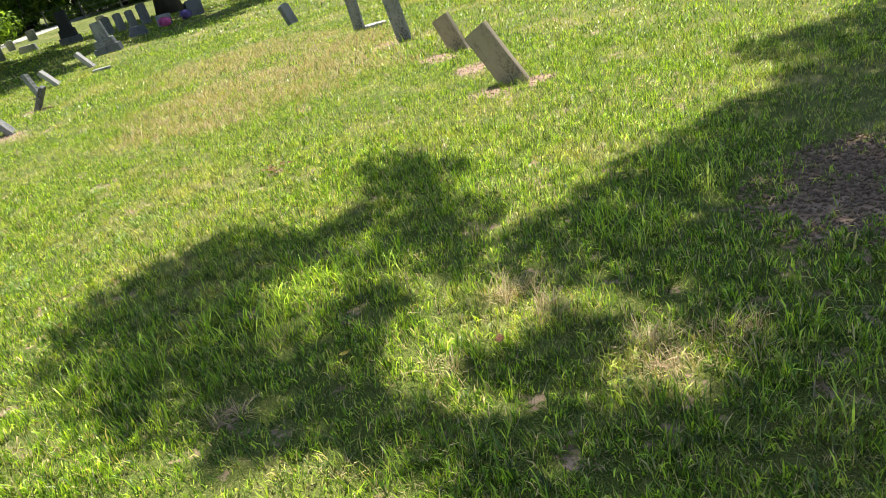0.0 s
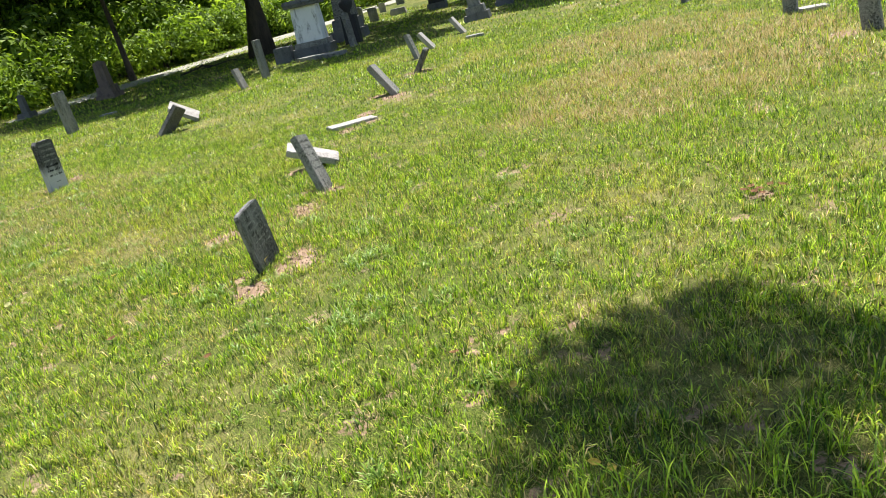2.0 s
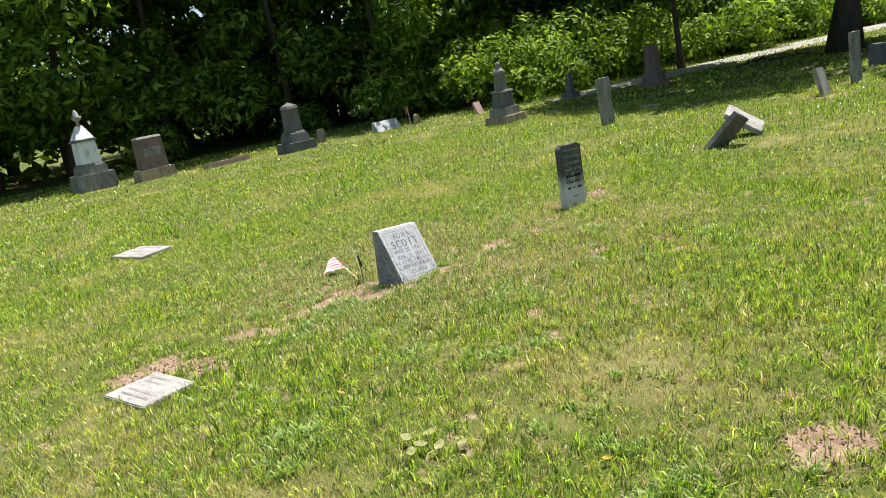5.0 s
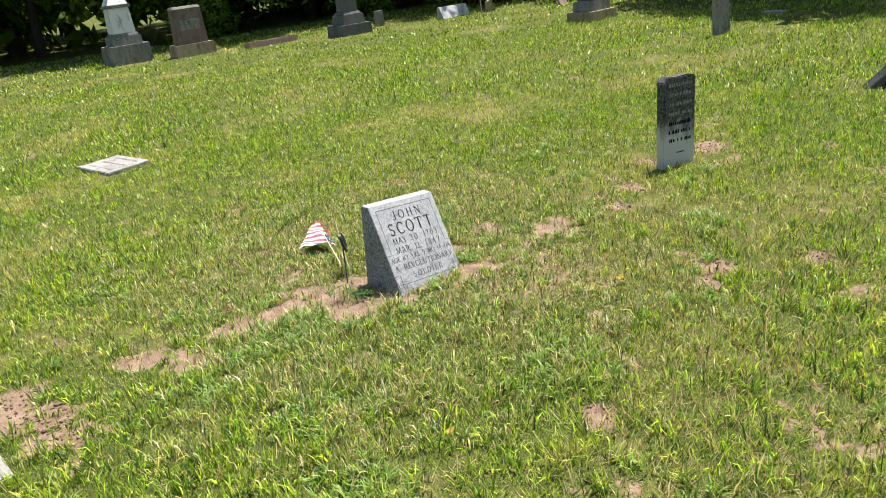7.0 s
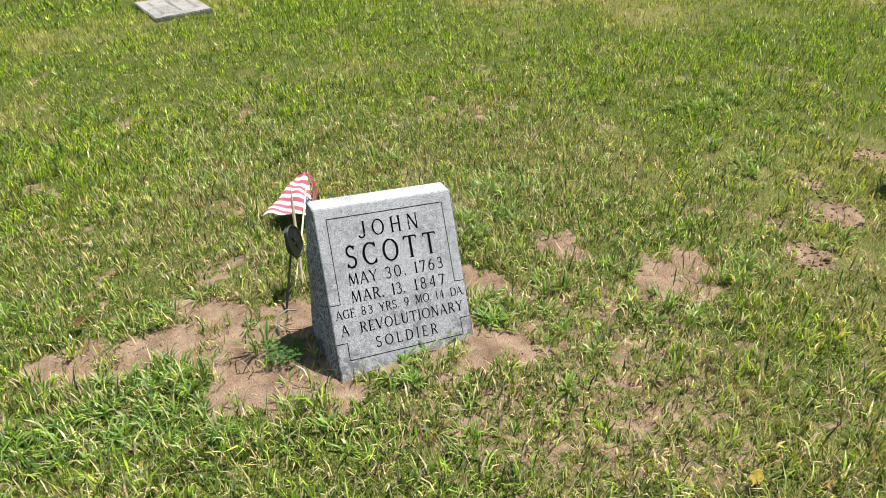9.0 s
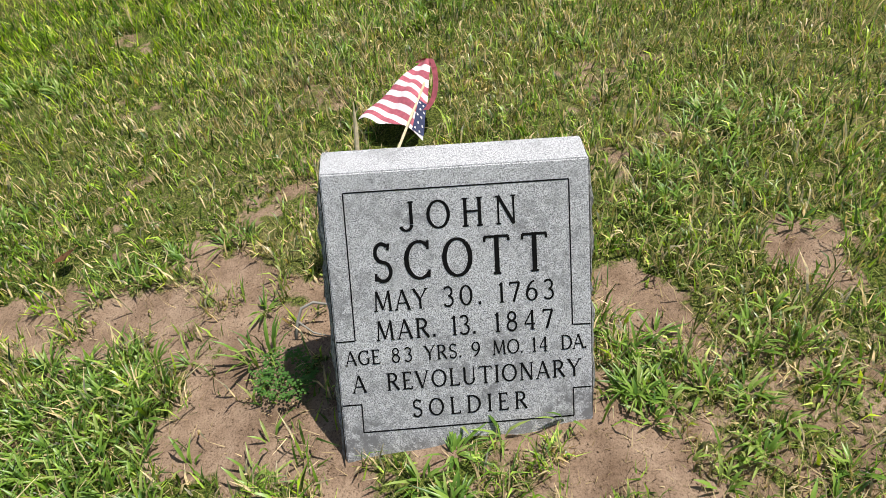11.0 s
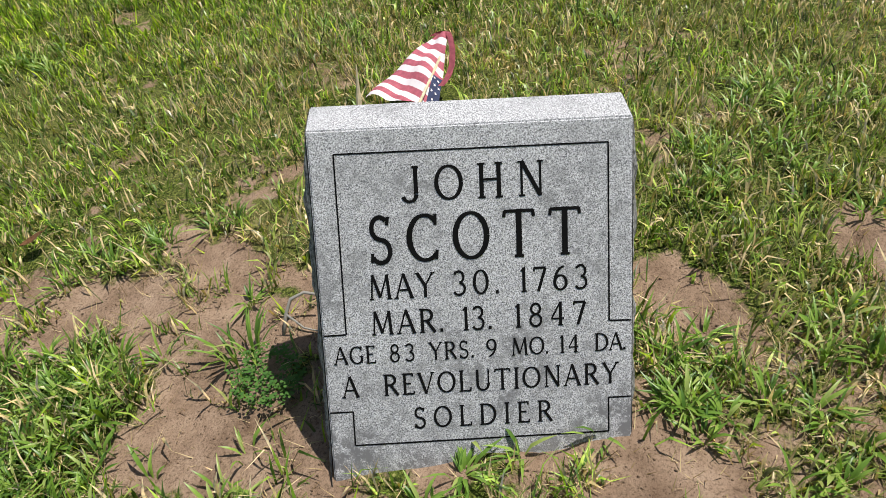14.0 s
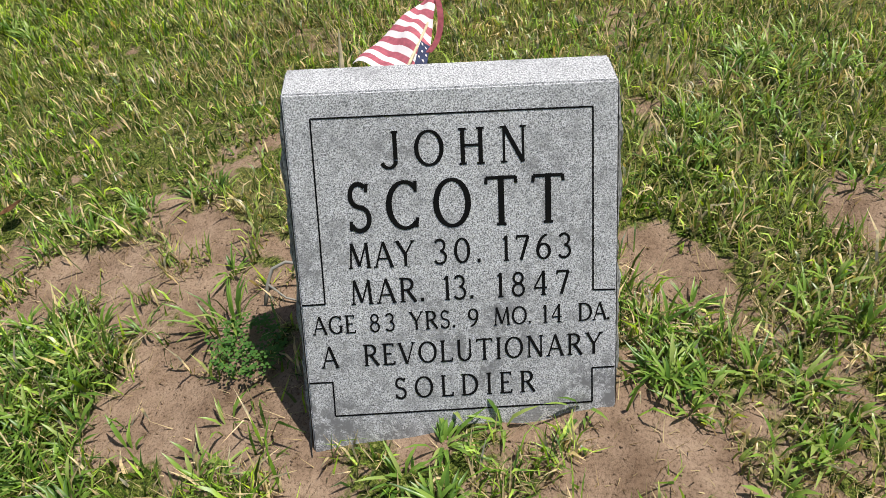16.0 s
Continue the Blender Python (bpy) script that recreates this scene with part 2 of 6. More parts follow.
def soup(name, verts, faces_per, n, material, counts):
    """A mesh from numpy: n equal pieces of verts with the face index pattern faces_per repeated."""
    me = bpy.data.meshes.new(name)
    v = np.ascontiguousarray(verts.reshape(-1, 3), dtype=np.float32)
    k = counts
    idx = np.concatenate([np.array(f) for f in faces_per])
    sizes = np.array([len(f) for f in faces_per])
    loops = (np.arange(n)[:, None] * k + idx[None, :]).ravel().astype(np.int32)
    tot = np.tile(sizes, n)
    me.vertices.add(len(v))
    me.vertices.foreach_set("co", v.ravel())
    me.loops.add(len(loops))
    me.loops.foreach_set("vertex_index", loops)
    me.polygons.add(len(tot))
    me.polygons.foreach_set("loop_start", (np.cumsum(tot) - tot).astype(np.int32))
    me.update(calc_edges=True)
    me.materials.append(material)
    return me


def outline_prism(points, d, bevel=0.006, rough=0.0, seed=0, cuts=0):
    """A slab: an outline in x and z, d thick in y, its edges rounded; rough: uneven faces."""
    bm = bmesh.new()
    front = [bm.verts.new((x, -d / 2, z)) for x, z in points]
    face = bm.faces.new(front)
    res = bmesh.ops.extrude_face_region(bm, geom=[face])
    bmesh.ops.translate(bm, vec=(0, d, 0), verts=[v for v in res["geom"] if isinstance(v, bmesh.types.BMVert)])
    bmesh.ops.recalc_face_normals(bm, faces=bm.faces)
    if bevel:
        bmesh.ops.bevel(bm, geom=list(bm.edges), offset=bevel, segments=2, affect="EDGES", clamp_overlap=True)
    if cuts:
        bmesh.ops.subdivide_edges(bm, edges=[e for e in bm.edges if e.calc_length() > 0.05], cuts=cuts, use_grid_fill=True)
        bmesh.ops.triangulate(bm, faces=[f for f in bm.faces if len(f.verts) > 4])
    if rough:
        for v in bm.verts:
            v.co += noise.noise_vector(v.co * 9 + Vector((seed, seed * 2, 0))) * rough
    return bm


def block(x0, x1, y0, y1, z0, z1, taper=0.0, bevel=0.008, rough=0.0, seed=0):
    """A box whose top is drawn in by taper on each side, with rounded edges."""
    bm = bmesh.new()
    cs = []
    for z, k in ((z0, 0), (z1, taper)):
        cs.append([bm.verts.new(p) for p in ((x0 + k, y0 + k, z), (x1 - k, y0 + k, z), (x1 - k, y1 - k, z), (x0 + k, y1 - k, z))])
    a, b = cs
    bm.faces.new(a[::-1])
    bm.faces.new(b)
    for i in range(4):
        j = (i + 1) % 4
        bm.faces.new((a[i], a[j], b[j], b[i]))
    if rough:
        bmesh.ops.subdivide_edges(bm, edges=list(bm.edges), cuts=4, use_grid_fill=True)
        for v in bm.verts:
            v.co += noise.noise_vector(v.co * 8 + Vector((seed, 0, seed))) * rough
    elif bevel:
        bmesh.ops.bevel(bm, geom=list(bm.edges), offset=bevel, segments=2, affect="EDGES", clamp_overlap=True)
    return bm


def lathe(profile, seg=16):
    bm = bmesh.new()
    rings = [[bm.verts.new((r * math.cos(i * math.tau / seg), r * math.sin(i * math.tau / seg), z)) for i in range(seg)] for r, z in profile]
    for a, b in zip(rings, rings[1:]):
        for i in range(seg):
            bm.faces.new((a[i], a[(i + 1) % seg], b[(i + 1) % seg], b[i]))
    bm.faces.new(rings[0][::-1])
    bm.faces.new(rings[-1])
    return bm


def tube(points, r0, r1=None, seg=8):
    """A tapered round bar through the points."""
    bm = bmesh.new()
    r1 = r0 if r1 is None else r1
    pts = [Vector(p) for p in points]
    rings = []
    for i, p in enumerate(pts):
        d = (pts[min(i + 1, len(pts) - 1)] - pts[max(i - 1, 0)]).normalized()
        q = d.to_track_quat("Z", "Y")
        r = r0 + (r1 - r0) * i / (len(pts) - 1)
        rings.append([bm.verts.new(p + q @ Vector((r * math.cos(k * math.tau / seg), r * math.sin(k * math.tau / seg), 0))) for k in range(seg)])
    for a, b in zip(rings, rings[1:]):
        for i in range(seg):
            bm.faces.new((a[i], a[(i + 1) % seg], b[(i + 1) % seg], b[i]))
    bm.faces.new(rings[0][::-1])
    bm.faces.new(rings[-1])
    return bm


# strokes of each letter in cap heights: width, then straight cuts (x0, y0, x1, y1, thickness) and arcs (cx, cy, rx, ry, from, to) in degrees
BOLD, FINE = 0.118, 0.066
GLYPHS = {
    "J": (0.56, [(0.44, 1, 0.44, 0.22, BOLD), (0.34, 0.98, 0.54, 0.98, FINE)], [(0.24, 0.2, 0.20, 0.2, 0, -165)]),
    "O": (0.84, [], [(0.42, 0.5, 0.37, 0.47, 0, 360)]),
    "H": (0.76, [(0.12, 0, 0.12, 1, BOLD), (0.64, 0, 0.64, 1, BOLD), (0.12, 0.53, 0.64, 0.53, FINE)], []),
    "N": (0.78, [(0.12, 0, 0.12, 1, FINE), (0.12, 1, 0.68, 0, BOLD), (0.68, 0, 0.68, 1, FINE)], []),
    "S": (0.56, [(0.44, 0.80, 0.47, 0.97, FINE), (0.06, 0.03, 0.07, 0.22, FINE)], [(0.27, 0.74, 0.19, 0.23, 40, 265), (0.27, 0.26, 0.22, 0.24, 95, -150)]),
    "C": (0.74, [(0.67, 0.76, 0.68, 0.98, FINE), (0.67, 0.04, 0.69, 0.24, FINE)], [(0.42, 0.5, 0.37, 0.47, 48, 312)]),
    "T": (0.74, [(0.03, 0.96, 0.71, 0.96, FINE), (0.37, 0, 0.37, 1, BOLD), (0.04, 0.97, 0.02, 0.84, FINE), (0.70, 0.97, 0.72, 0.84, FINE)], []),
    "M": (0.94, [(0.10, 0, 0.17, 1, FINE), (0.17, 1, 0.46, 0.08, BOLD), (0.46, 0.08, 0.77, 1, FINE), (0.77, 1, 0.84, 0, BOLD)], []),
    "A": (0.78, [(0.06, 0, 0.38, 1, FINE), (0.38, 1, 0.72, 0, BOLD), (0.17, 0.34, 0.60, 0.34, FINE)], []),
    "Y": (0.74, [(0.05, 1, 0.37, 0.46, BOLD), (0.69, 1, 0.37, 0.46, FINE), (0.37, 0.48, 0.37, 0, BOLD)], []),
    "R": (0.70, [(0.12, 0, 0.12, 1, BOLD), (0.12, 0.97, 0.30, 0.97, FINE), (0.12, 0.50, 0.32, 0.50, FINE), (0.32, 0.50, 0.66, 0.0, BOLD)], [(0.30, 0.735, 0.24, 0.235, 90, -90)]),
    "G": (0.80, [(0.67, 0.76, 0.68, 0.98, FINE), (0.68, 0.06, 0.68, 0.42, BOLD), (0.56, 0.42, 0.78, 0.42, FINE)], [(0.42, 0.5, 0.37, 0.47, 48, 315)]),
    "E": (0.58, [(0.12, 0, 0.12, 1, BOLD), (0.12, 0.97, 0.50, 0.97, FINE), (0.12, 0.52, 0.42, 0.52, FINE), (0.12, 0.03, 0.54, 0.03, FINE), (0.50, 0.99, 0.50, 0.86, FINE), (0.54, 0.01, 0.55, 0.16, FINE)], []),
    "D": (0.80, [(0.12, 0, 0.12, 1, BOLD), (0.12, 0.97, 0.32, 0.97, FINE), (0.12, 0.03, 0.32, 0.03, FINE)], [(0.30, 0.5, 0.42, 0.47, 90, -90)]),
    "L": (0.58, [(0.12, 0, 0.12, 1, BOLD), (0.12, 0.03, 0.54, 0.03, FINE), (0.54, 0.01, 0.55, 0.18, FINE)], []),
    "U": (0.76, [(0.12, 1, 0.12, 0.33, BOLD), (0.64, 1, 0.64, 0.33, FINE)], [(0.38, 0.33, 0.26, 0.31, 180, 360)]),
    "V": (0.74, [(0.05, 1, 0.37, 0, BOLD), (0.37, 0, 0.69, 1, FINE)], []),
    "I": (0.24, [(0.12, 0, 0.12, 1, BOLD)], []),
    "1": (0.28, [(0.17, 0, 0.17, 1, BOLD), (0.17, 0.98, 0.05, 0.85, FINE)], []),
    "3": (0.56, [], [(0.25, 0.745, 0.20, 0.225, 150, -85), (0.25, 0.27, 0.24, 0.25, 85, -150)]),
    "4": (0.62, [(0.43, 1, 0.04, 0.30, FINE), (0.04, 0.30, 0.58, 0.30, FINE), (0.43, 0, 0.43, 1, BOLD)], []),
    "6": (0.60, [], [(0.30, 0.31, 0.24, 0.29, 0, 360), (0.52, 0.33, 0.46, 0.65, 180, 100)]),
    "7": (0.54, [(0.03, 0.95, 0.52, 0.95, 0.09), (0.50, 0.95, 0.20, 0, BOLD), (0.04, 0.97, 0.03, 0.82, FINE)], []),
    "8": (0.56, [], [(0.28, 0.755, 0.19, 0.215, 0, 360), (0.28, 0.27, 0.23, 0.25, 0, 360)]),
    "9": (0.60, [], [(0.30, 0.69, 0.24, 0.29, 0, 360), (0.08, 0.67, 0.46, 0.65, 0, -80)]),
    "0": (0.64, [], [(0.32, 0.5, 0.27, 0.47, 0, 360)]),
    ".": (0.14, [(0.07, 0.0, 0.07, 0.14, BOLD)], []),
}


def glyph_bm(char, cap, x0, narrow):
    """One cut letter in the x-z plane, facing -y: its left edge at x0, its foot at z = 0."""
    wide, cuts, arcs = GLYPHS[char]
    lines = []
    for ax, az, bx, bz, t in cuts:
        lines.append([(ax, az, t), (bx, bz, t)])
        if t == BOLD and abs(ax - bx) < 0.02 and abs(az - bz) > 0.9:  # small feet at the ends of the stems
            lines += [[(ax - 0.11, z, 0.055), (ax + 0.11, z, 0.055)] for z in (0.02, 0.98) if char not in "J1T4" or z < 0.5]
    if char in "NAMVY":
        lines += [[(x - 0.09, z, 0.05), (x + 0.09, z, 0.05)] for x, z in {"N": ((0.12, 0.02), (0.10, 0.98), (0.68, 0.98)), "A": ((0.06, 0.02), (0.71, 0.02)), "M": ((0.10, 0.02), (0.84, 0.02)), "V": ((0.06, 0.98), (0.68, 0.98)), "Y": ((0.06, 0.98), (0.68, 0.98))}[char]]
    for cx, cz, rx, rz, a0, a1 in arcs:
        n = max(8, int(abs(a1 - a0) / 15))
        angles = [radians(a0 + (a1 - a0) * k / n) for k in range(n + 1)]
        lines.append([(cx + rx * math.cos(a), cz + rz * math.sin(a), 0.092 if char in "S38" else FINE + (BOLD - FINE) * abs(math.cos(a))) for a in angles])
    bm = bmesh.new()
    for i, line in enumerate(lines):
        top, rows = -0.0007 - 0.00004 * i, []
        for k, (x, z, t) in enumerate(line):
            xa, za, _ = line[max(0, k - 1)]
            xb, zb, _ = line[min(len(line) - 1, k + 1)]
            d = math.hypot(xb - xa, zb - za)
            nx, nz = -(zb - za) / d * t / 2, (xb - xa) / d * t / 2
            p, q = (x0 + (x * narrow + nx) * cap, (z + nz) * cap), (x0 + (x * narrow - nx) * cap, (z - nz) * cap)
            rows.append([bm.verts.new((p[0], 0.0006, p[1])), bm.verts.new((p[0], top, p[1])), bm.verts.new((q[0], top, q[1])), bm.verts.new((q[0], 0.0006, q[1]))])
        for a, b in zip(rows, rows[1:]):
            for j in range(3):
                bm.faces.new((a[j], a[j + 1], b[j + 1], b[j]))
        bm.faces.new(rows[0][::-1])
        bm.faces.new(rows[-1])
    bmesh.ops.recalc_face_normals(bm, faces=bm.faces)
    return bm


def word_letters(word, cap, xa, xb):
    """The letters of a word set evenly between xa and xb."""
    narrow = 0.87 if word == "SCOTT" else 0.95
    widths = [GLYPHS[c][0] * cap * narrow for c in word]
    gap = (xb - xa - sum(widths)) / max(1, len(word) - 1)
    x, out = xa, []
    for c, w in zip(word, widths):
        out.append(glyph_bm(c, cap, x, narrow))
        x += w + gap
    return out


def place(x, y, ang, back=0.0, side=0.0, sink=0.0):
    """A pose on the ground: x runs along ang; back and side: degrees of lean away from the face and along its width."""
    return pose(x, y, float(G(x, y)) - sink, 0, 0, ang) @ pose(0, 0, 0, -back, side, 0)


# ---- ground ----
def value_noise(x, y, scale, seed):
    """Smooth noise from 0 to 1 on arrays."""
    x, y = np.asarray(x) * scale, np.asarray(y) * scale
    xi, yi = np.floor(x).astype(np.int64), np.floor(y).astype(np.int64)
    fx, fy = x - xi, y - yi
    fx, fy = fx * fx * (3 - 2 * fx), fy * fy * (3 - 2 * fy)

    def h(i, j):
        n = (i * 374761393 + j * 668265263 + seed * 974634777) & 0x7FFFFFFF
        n = ((n ^ (n >> 13)) * 1274126177) & 0x7FFFFFFF
        return ((n ^ (n >> 16)) & 0xFFFF) / 65535.0

    return (h(xi, yi) * (1 - fx) + h(xi + 1, yi) * fx) * (1 - fy) + (h(xi, yi + 1) * (1 - fx) + h(xi + 1, yi + 1) * fx) * fy


# bare soil: x, y, radius
SOIL_SLANT = [(-10.99, 5.30, 0.11), (-10.88, 5.38, 0.14), (-10.80, 5.48, 0.13), (-10.68, 5.46, 0.13), (-10.57, 5.48, 0.14), (-10.54, 5.63, 0.14), (-10.60, 5.72, 0.14), (-10.50, 5.80, 0.11), (-10.80, 5.20, 0.13),
              (-10.75, 5.06, 0.13), (-10.75, 4.88, 0.11), (-11.05, 5.14, 0.07), (-10.72, 4.73, 0.07), (-10.47, 4.58, 0.15), (-10.62, 4.34, 0.13), (-11.12, 6.27, 0.10), (-11.06, 6.31, 0.09), (-11.36, 6.64, 0.13),
              (-10.72, 6.33, 0.13), (-10.67, 6.24, 0.10), (-10.68, 6.13, 0.07), (-11.10, 7.03, 0.17), (-11.19, 7.15, 0.13), (-10.93, 5.62, 0.14), (-10.62, 5.95, 0.06)]
SOIL_ROW = [(-5.25, 5.62, 0.24), (-5.38, 5.85, 0.17), (-5.34, 5.15, 0.20), (-5.62, 5.30, 0.12), (-6.10, 7.42, 0.22), (-6.40, 7.35, 0.18), (-6.0, 6.75, 0.22), (-6.1, 6.95, 0.15),
            (-7.55, 10.1, 0.22), (-7.4, 10.5, 0.20), (-7.85, 11.1, 0.22), (-8.05, 12.35, 0.32), (-8.4, 12.4, 0.20), (-8.6, 14.45, 0.32), (-7.1, 8.2, 0.2), (-9.7, 16.5, 0.3),
            (-11.55, 7.92, 0.17), (-11.84, 7.93, 0.10), (-12.05, 8.42, 0.17), (-12.08, 9.06, 0.22), (-11.2, 7.65, 0.12), (-9.96, 7.52, 0.17), (-9.79, 8.04, 0.14), (-9.78, 7.36, 0.12)]
SOIL_LAWN = [(-10.40, 3.70, 0.27), (-10.33, 3.40, 0.24), (-10.02, 3.97, 0.18), (-10.22, 3.92, 0.18), (-8.99, 6.2, 0.12), (-6.51, 6.16, 0.26), (-7.26, 2.72, 0.19),
             (0.05, 7.6, 0.26), (0.55, 7.7, 0.24), (-0.1, 8.9, 0.3), (-0.5, 10.1, 0.35), (0.1, 10.4, 0.3), (-1.4, 12.1, 0.3), (-2.04, 6.55, 0.10), (-14.4, 16.0, 0.3)]
SOIL_BED = [(1.75, 3.65, 0.55), (2.2, 3.3, 0.55), (1.95, 4.0, 0.4), (2.6, 3.7, 0.6)]
SOIL = SOIL_SLANT + [(x, y, 0.82 * r) for x, y, r in SOIL_ROW + SOIL_LAWN] + SOIL_BED


def soil_at(x, y):
    x, y = np.asarray(x, float), np.asarray(y, float)
    s = np.zeros_like(x)
    wob = 0.15 + 0.7 * value_noise(x, y, 6.0, 3) + 0.7 * value_noise(x, y, 15.0, 4) + 0.5 * value_noise(x, y, 34.0, 6)
    for cx, cy, r in SOIL:
        d = np.hypot(x - cx, y - cy)
        s = np.maximum(s, np.clip(1.1 - 0.9 * d / (r * wob), 0, 1))
    # small thin spots all over the lawn
    spots = value_noise(x, y, 4.2, 61) * 0.6 + value_noise(x, y, 11.0, 62) * 0.4
    return np.maximum(s, np.clip((spots - 0.68) * 4.0, 0, 0.34))


def surface(x, y, soil):
    """Height of the lawn with its small bumps; bare soil lies a little lower."""
    z = G(x, np.clip(y, -60, 120)) + 0.018 * (value_noise(x, y, 2.2, 1) - 0.5) + 0.010 * (value_noise(x, y, 9.0, 2) - 0.5) - 0.012 * soil
    return z + soil * 0.012 * (value_noise(x, y, 16.0, 5) - 0.5)


def axis(lo, hi, step, far):
    """Coordinates: even between lo and hi, then ever wider out to far on both sides."""
    mid = list(np.arange(lo, hi + step / 2, step))
    out, k = [], step
    a = hi
    while a < far:
        k *= 1.22
        a += k
        out.append(a)
    return np.array([lo - (v - hi) for v in out][::-1] + mid + out)


def build_ground():
    xs, ys = axis(-13.5, 3.0, 0.04, 700.0), axis(1.5, 11.0, 0.04, 700.0)
    X, Y = np.meshgrid(xs, ys)
    soil = soil_at(X, Y)
    Z = surface(X, Y, soil)
    # the turf beside the slant stone is worn, with earth between the blades
    soil = np.maximum(soil, 0.34 * np.clip((0.85 - np.hypot(X + 10.6, Y - 6.55)) / 0.4, 0, 1))
    soil = np.maximum(soil, 0.16 * np.clip((2.4 - np.hypot((X + 11.2) / 1.1, Y - 6.0)) / 0.8, 0, 1))
    me = bpy.data.meshes.new("ground")
    nx, ny = len(xs), len(ys)
    i = (np.arange(ny - 1)[:, None] * nx + np.arange(nx - 1)[None, :]).ravel()
    quads = np.stack([i, i + 1, i + nx + 1, i + nx], 1).astype(np.int32)
    me.vertices.add(nx * ny)
    me.vertices.foreach_set("co", np.stack([X, Y, Z], -1).astype(np.float32).ravel())
    me.loops.add(quads.size)
    me.loops.foreach_set("vertex_index", quads.ravel())
    me.polygons.add(len(quads))
    me.polygons.foreach_set("loop_start", (np.arange(len(quads)) * 4).astype(np.int32))
    me.update(calc_edges=True)
    at = me.attributes.new("soil", "FLOAT", "POINT")
    at.data.foreach_set("value", soil.astype(np.float32).ravel())
    me.polygons.foreach_set("use_smooth", [True] * len(quads))
    me.materials.append(TURF)
    return tagged(new("ground", me), "mown green lawn with dry and bare soil patches", "lawn", kind="structure")


build_ground()

# ---- the engraved slant marker ----
W, H, SLANT, TOPD = 0.487, 0.485, 0.268, 0.074


def slant_marker():
    """A grey granite slant marker: sloping polished face, flat top, rough sides; its engraved lettering is thin
    near-black strips for the shade in the cuts.
    """
    m = pose(-10.643, 6.0165, -0.0123, 0, 0, 112.04) @ pose(0, 0, 0, -0.44, 4.6, 0)
    root = thing("slant_gravestone", m, "grey granite slant gravestone with engraved lettering, set in bare soil", "gravestone")
    bm = bmesh.new()
    prof = [(-0.03, -0.06), (0.0, 0.0), (SLANT, H), (SLANT + TOPD, H), (SLANT + TOPD + 0.01, -0.06)]
    cols = 14
    rings = []
    for k in range(cols + 1):
        x = -W / 2 + W * k / cols
        rings.append([bm.verts.new((x, y, z)) for y, z in prof])
    for a, b in zip(rings, rings[1:]):
        for i in range(len(prof)):
            j = (i + 1) % len(prof)
            bm.faces.new((a[i], b[i], b[j], a[j]))
    ends = [bm.faces.new(rings[0]), bm.faces.new(rings[-1][::-1])]
    bmesh.ops.recalc_face_normals(bm, faces=bm.faces)
    # rough broken ends
    bmesh.ops.inset_region(bm, faces=ends, thickness=0.012)
    sub = bmesh.ops.subdivide_edges(bm, edges=list({e for f in ends for e in f.edges}), cuts=7, use_grid_fill=True)
    bm.normal_update()
    edges = [e for e in bm.edges if len(e.link_faces) == 2 and e.calc_face_angle(0) > 0.4]
    bmesh.ops.bevel(bm, geom=edges, offset=0.0025, segments=2, affect="EDGES", clamp_overlap=True)
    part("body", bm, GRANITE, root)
    for s, nm in ((-1, "rough_side"), (1, "rough_side")):
        # a broken, pitched skin on each end
        bm = bmesh.new()
        n = 22
        grid = []
        for i in range(n + 1):
            row = []
            for j in range(n + 1):
                v = j / n
                z = -0.05 + (H + 0.045) * v
                y0 = max(0.0, z) / H * SLANT if z > 0 else -0.02
                y1 = SLANT + TOPD
                y = y0 + 0.006 + (y1 - y0 - 0.008) * i / n
                edge = min(i, n - i, n - j) / n
                out = 0.002 + min(1.0, edge * 6) * (0.010 + 0.012 * (noise.noise(Vector((y * 28, z * 28, s * 5.0))) + 0.5 * noise.noise(Vector((y * 70, z * 70, s * 3.0)))))
                row.append(bm.verts.new((s * (W / 2 + max(0.001, out)), y, z)))
            grid.append(row)
        for i in range(n):
            for j in range(n):
                f = (grid[i][j], grid[i + 1][j], grid[i + 1][j + 1], grid[i][j + 1])
                bm.faces.new(f if s < 0 else f[::-1])
        part(nm, bm, GRANITE_ROUGH, root, "rough broken granite end")
    L = math.hypot(SLANT, H)
    tilt = math.degrees(math.atan2(SLANT, H))
    face = Matrix.Translation((0, SLANT, H)) @ pose(0, 0, 0, -tilt, 0, 0)  # origin at the face's top edge, -z runs down it

    def on_face(bm):
        bmesh.ops.transform(bm, matrix=face, verts=bm.verts)
        return bm

    # words: share of the way down the face, cap height, and from where to where
    words = [("JOHN", 0.1537, 0.053, -0.107, 0.108), ("SCOTT", 0.3033, 0.0746, -0.161, 0.163), ("MAY", 0.4368, 0.0392, -0.166, -0.065), ("30.", 0.4368, 0.0392, -0.036, 0.035), ("1763", 0.4368, 0.0392, 0.068, 0.174),
             ("MAR.", 0.541, 0.0385, -0.166, -0.054), ("13.", 0.541, 0.0385, -0.024, 0.022), ("1847", 0.541, 0.0385, 0.058, 0.170), ("AGE", 0.632, 0.0290, -0.228, -0.162), ("83", 0.632, 0.0290, -0.140, -0.101),
             ("YRS.", 0.632, 0.0290, -0.078, -0.008), ("9", 0.632, 0.0290, 0.012, 0.029), ("MO.", 0.632, 0.0290, 0.052, 0.110), ("14", 0.632, 0.0290, 0.128, 0.159), ("DA.", 0.632, 0.0290, 0.184, 0.233),
             ("A", 0.727, 0.0355, -0.219, -0.192), ("REVOLUTIONARY", 0.727, 0.0355, -0.153, 0.221), ("SOLDIER", 0.8325, 0.0360, -0.108, 0.115)]
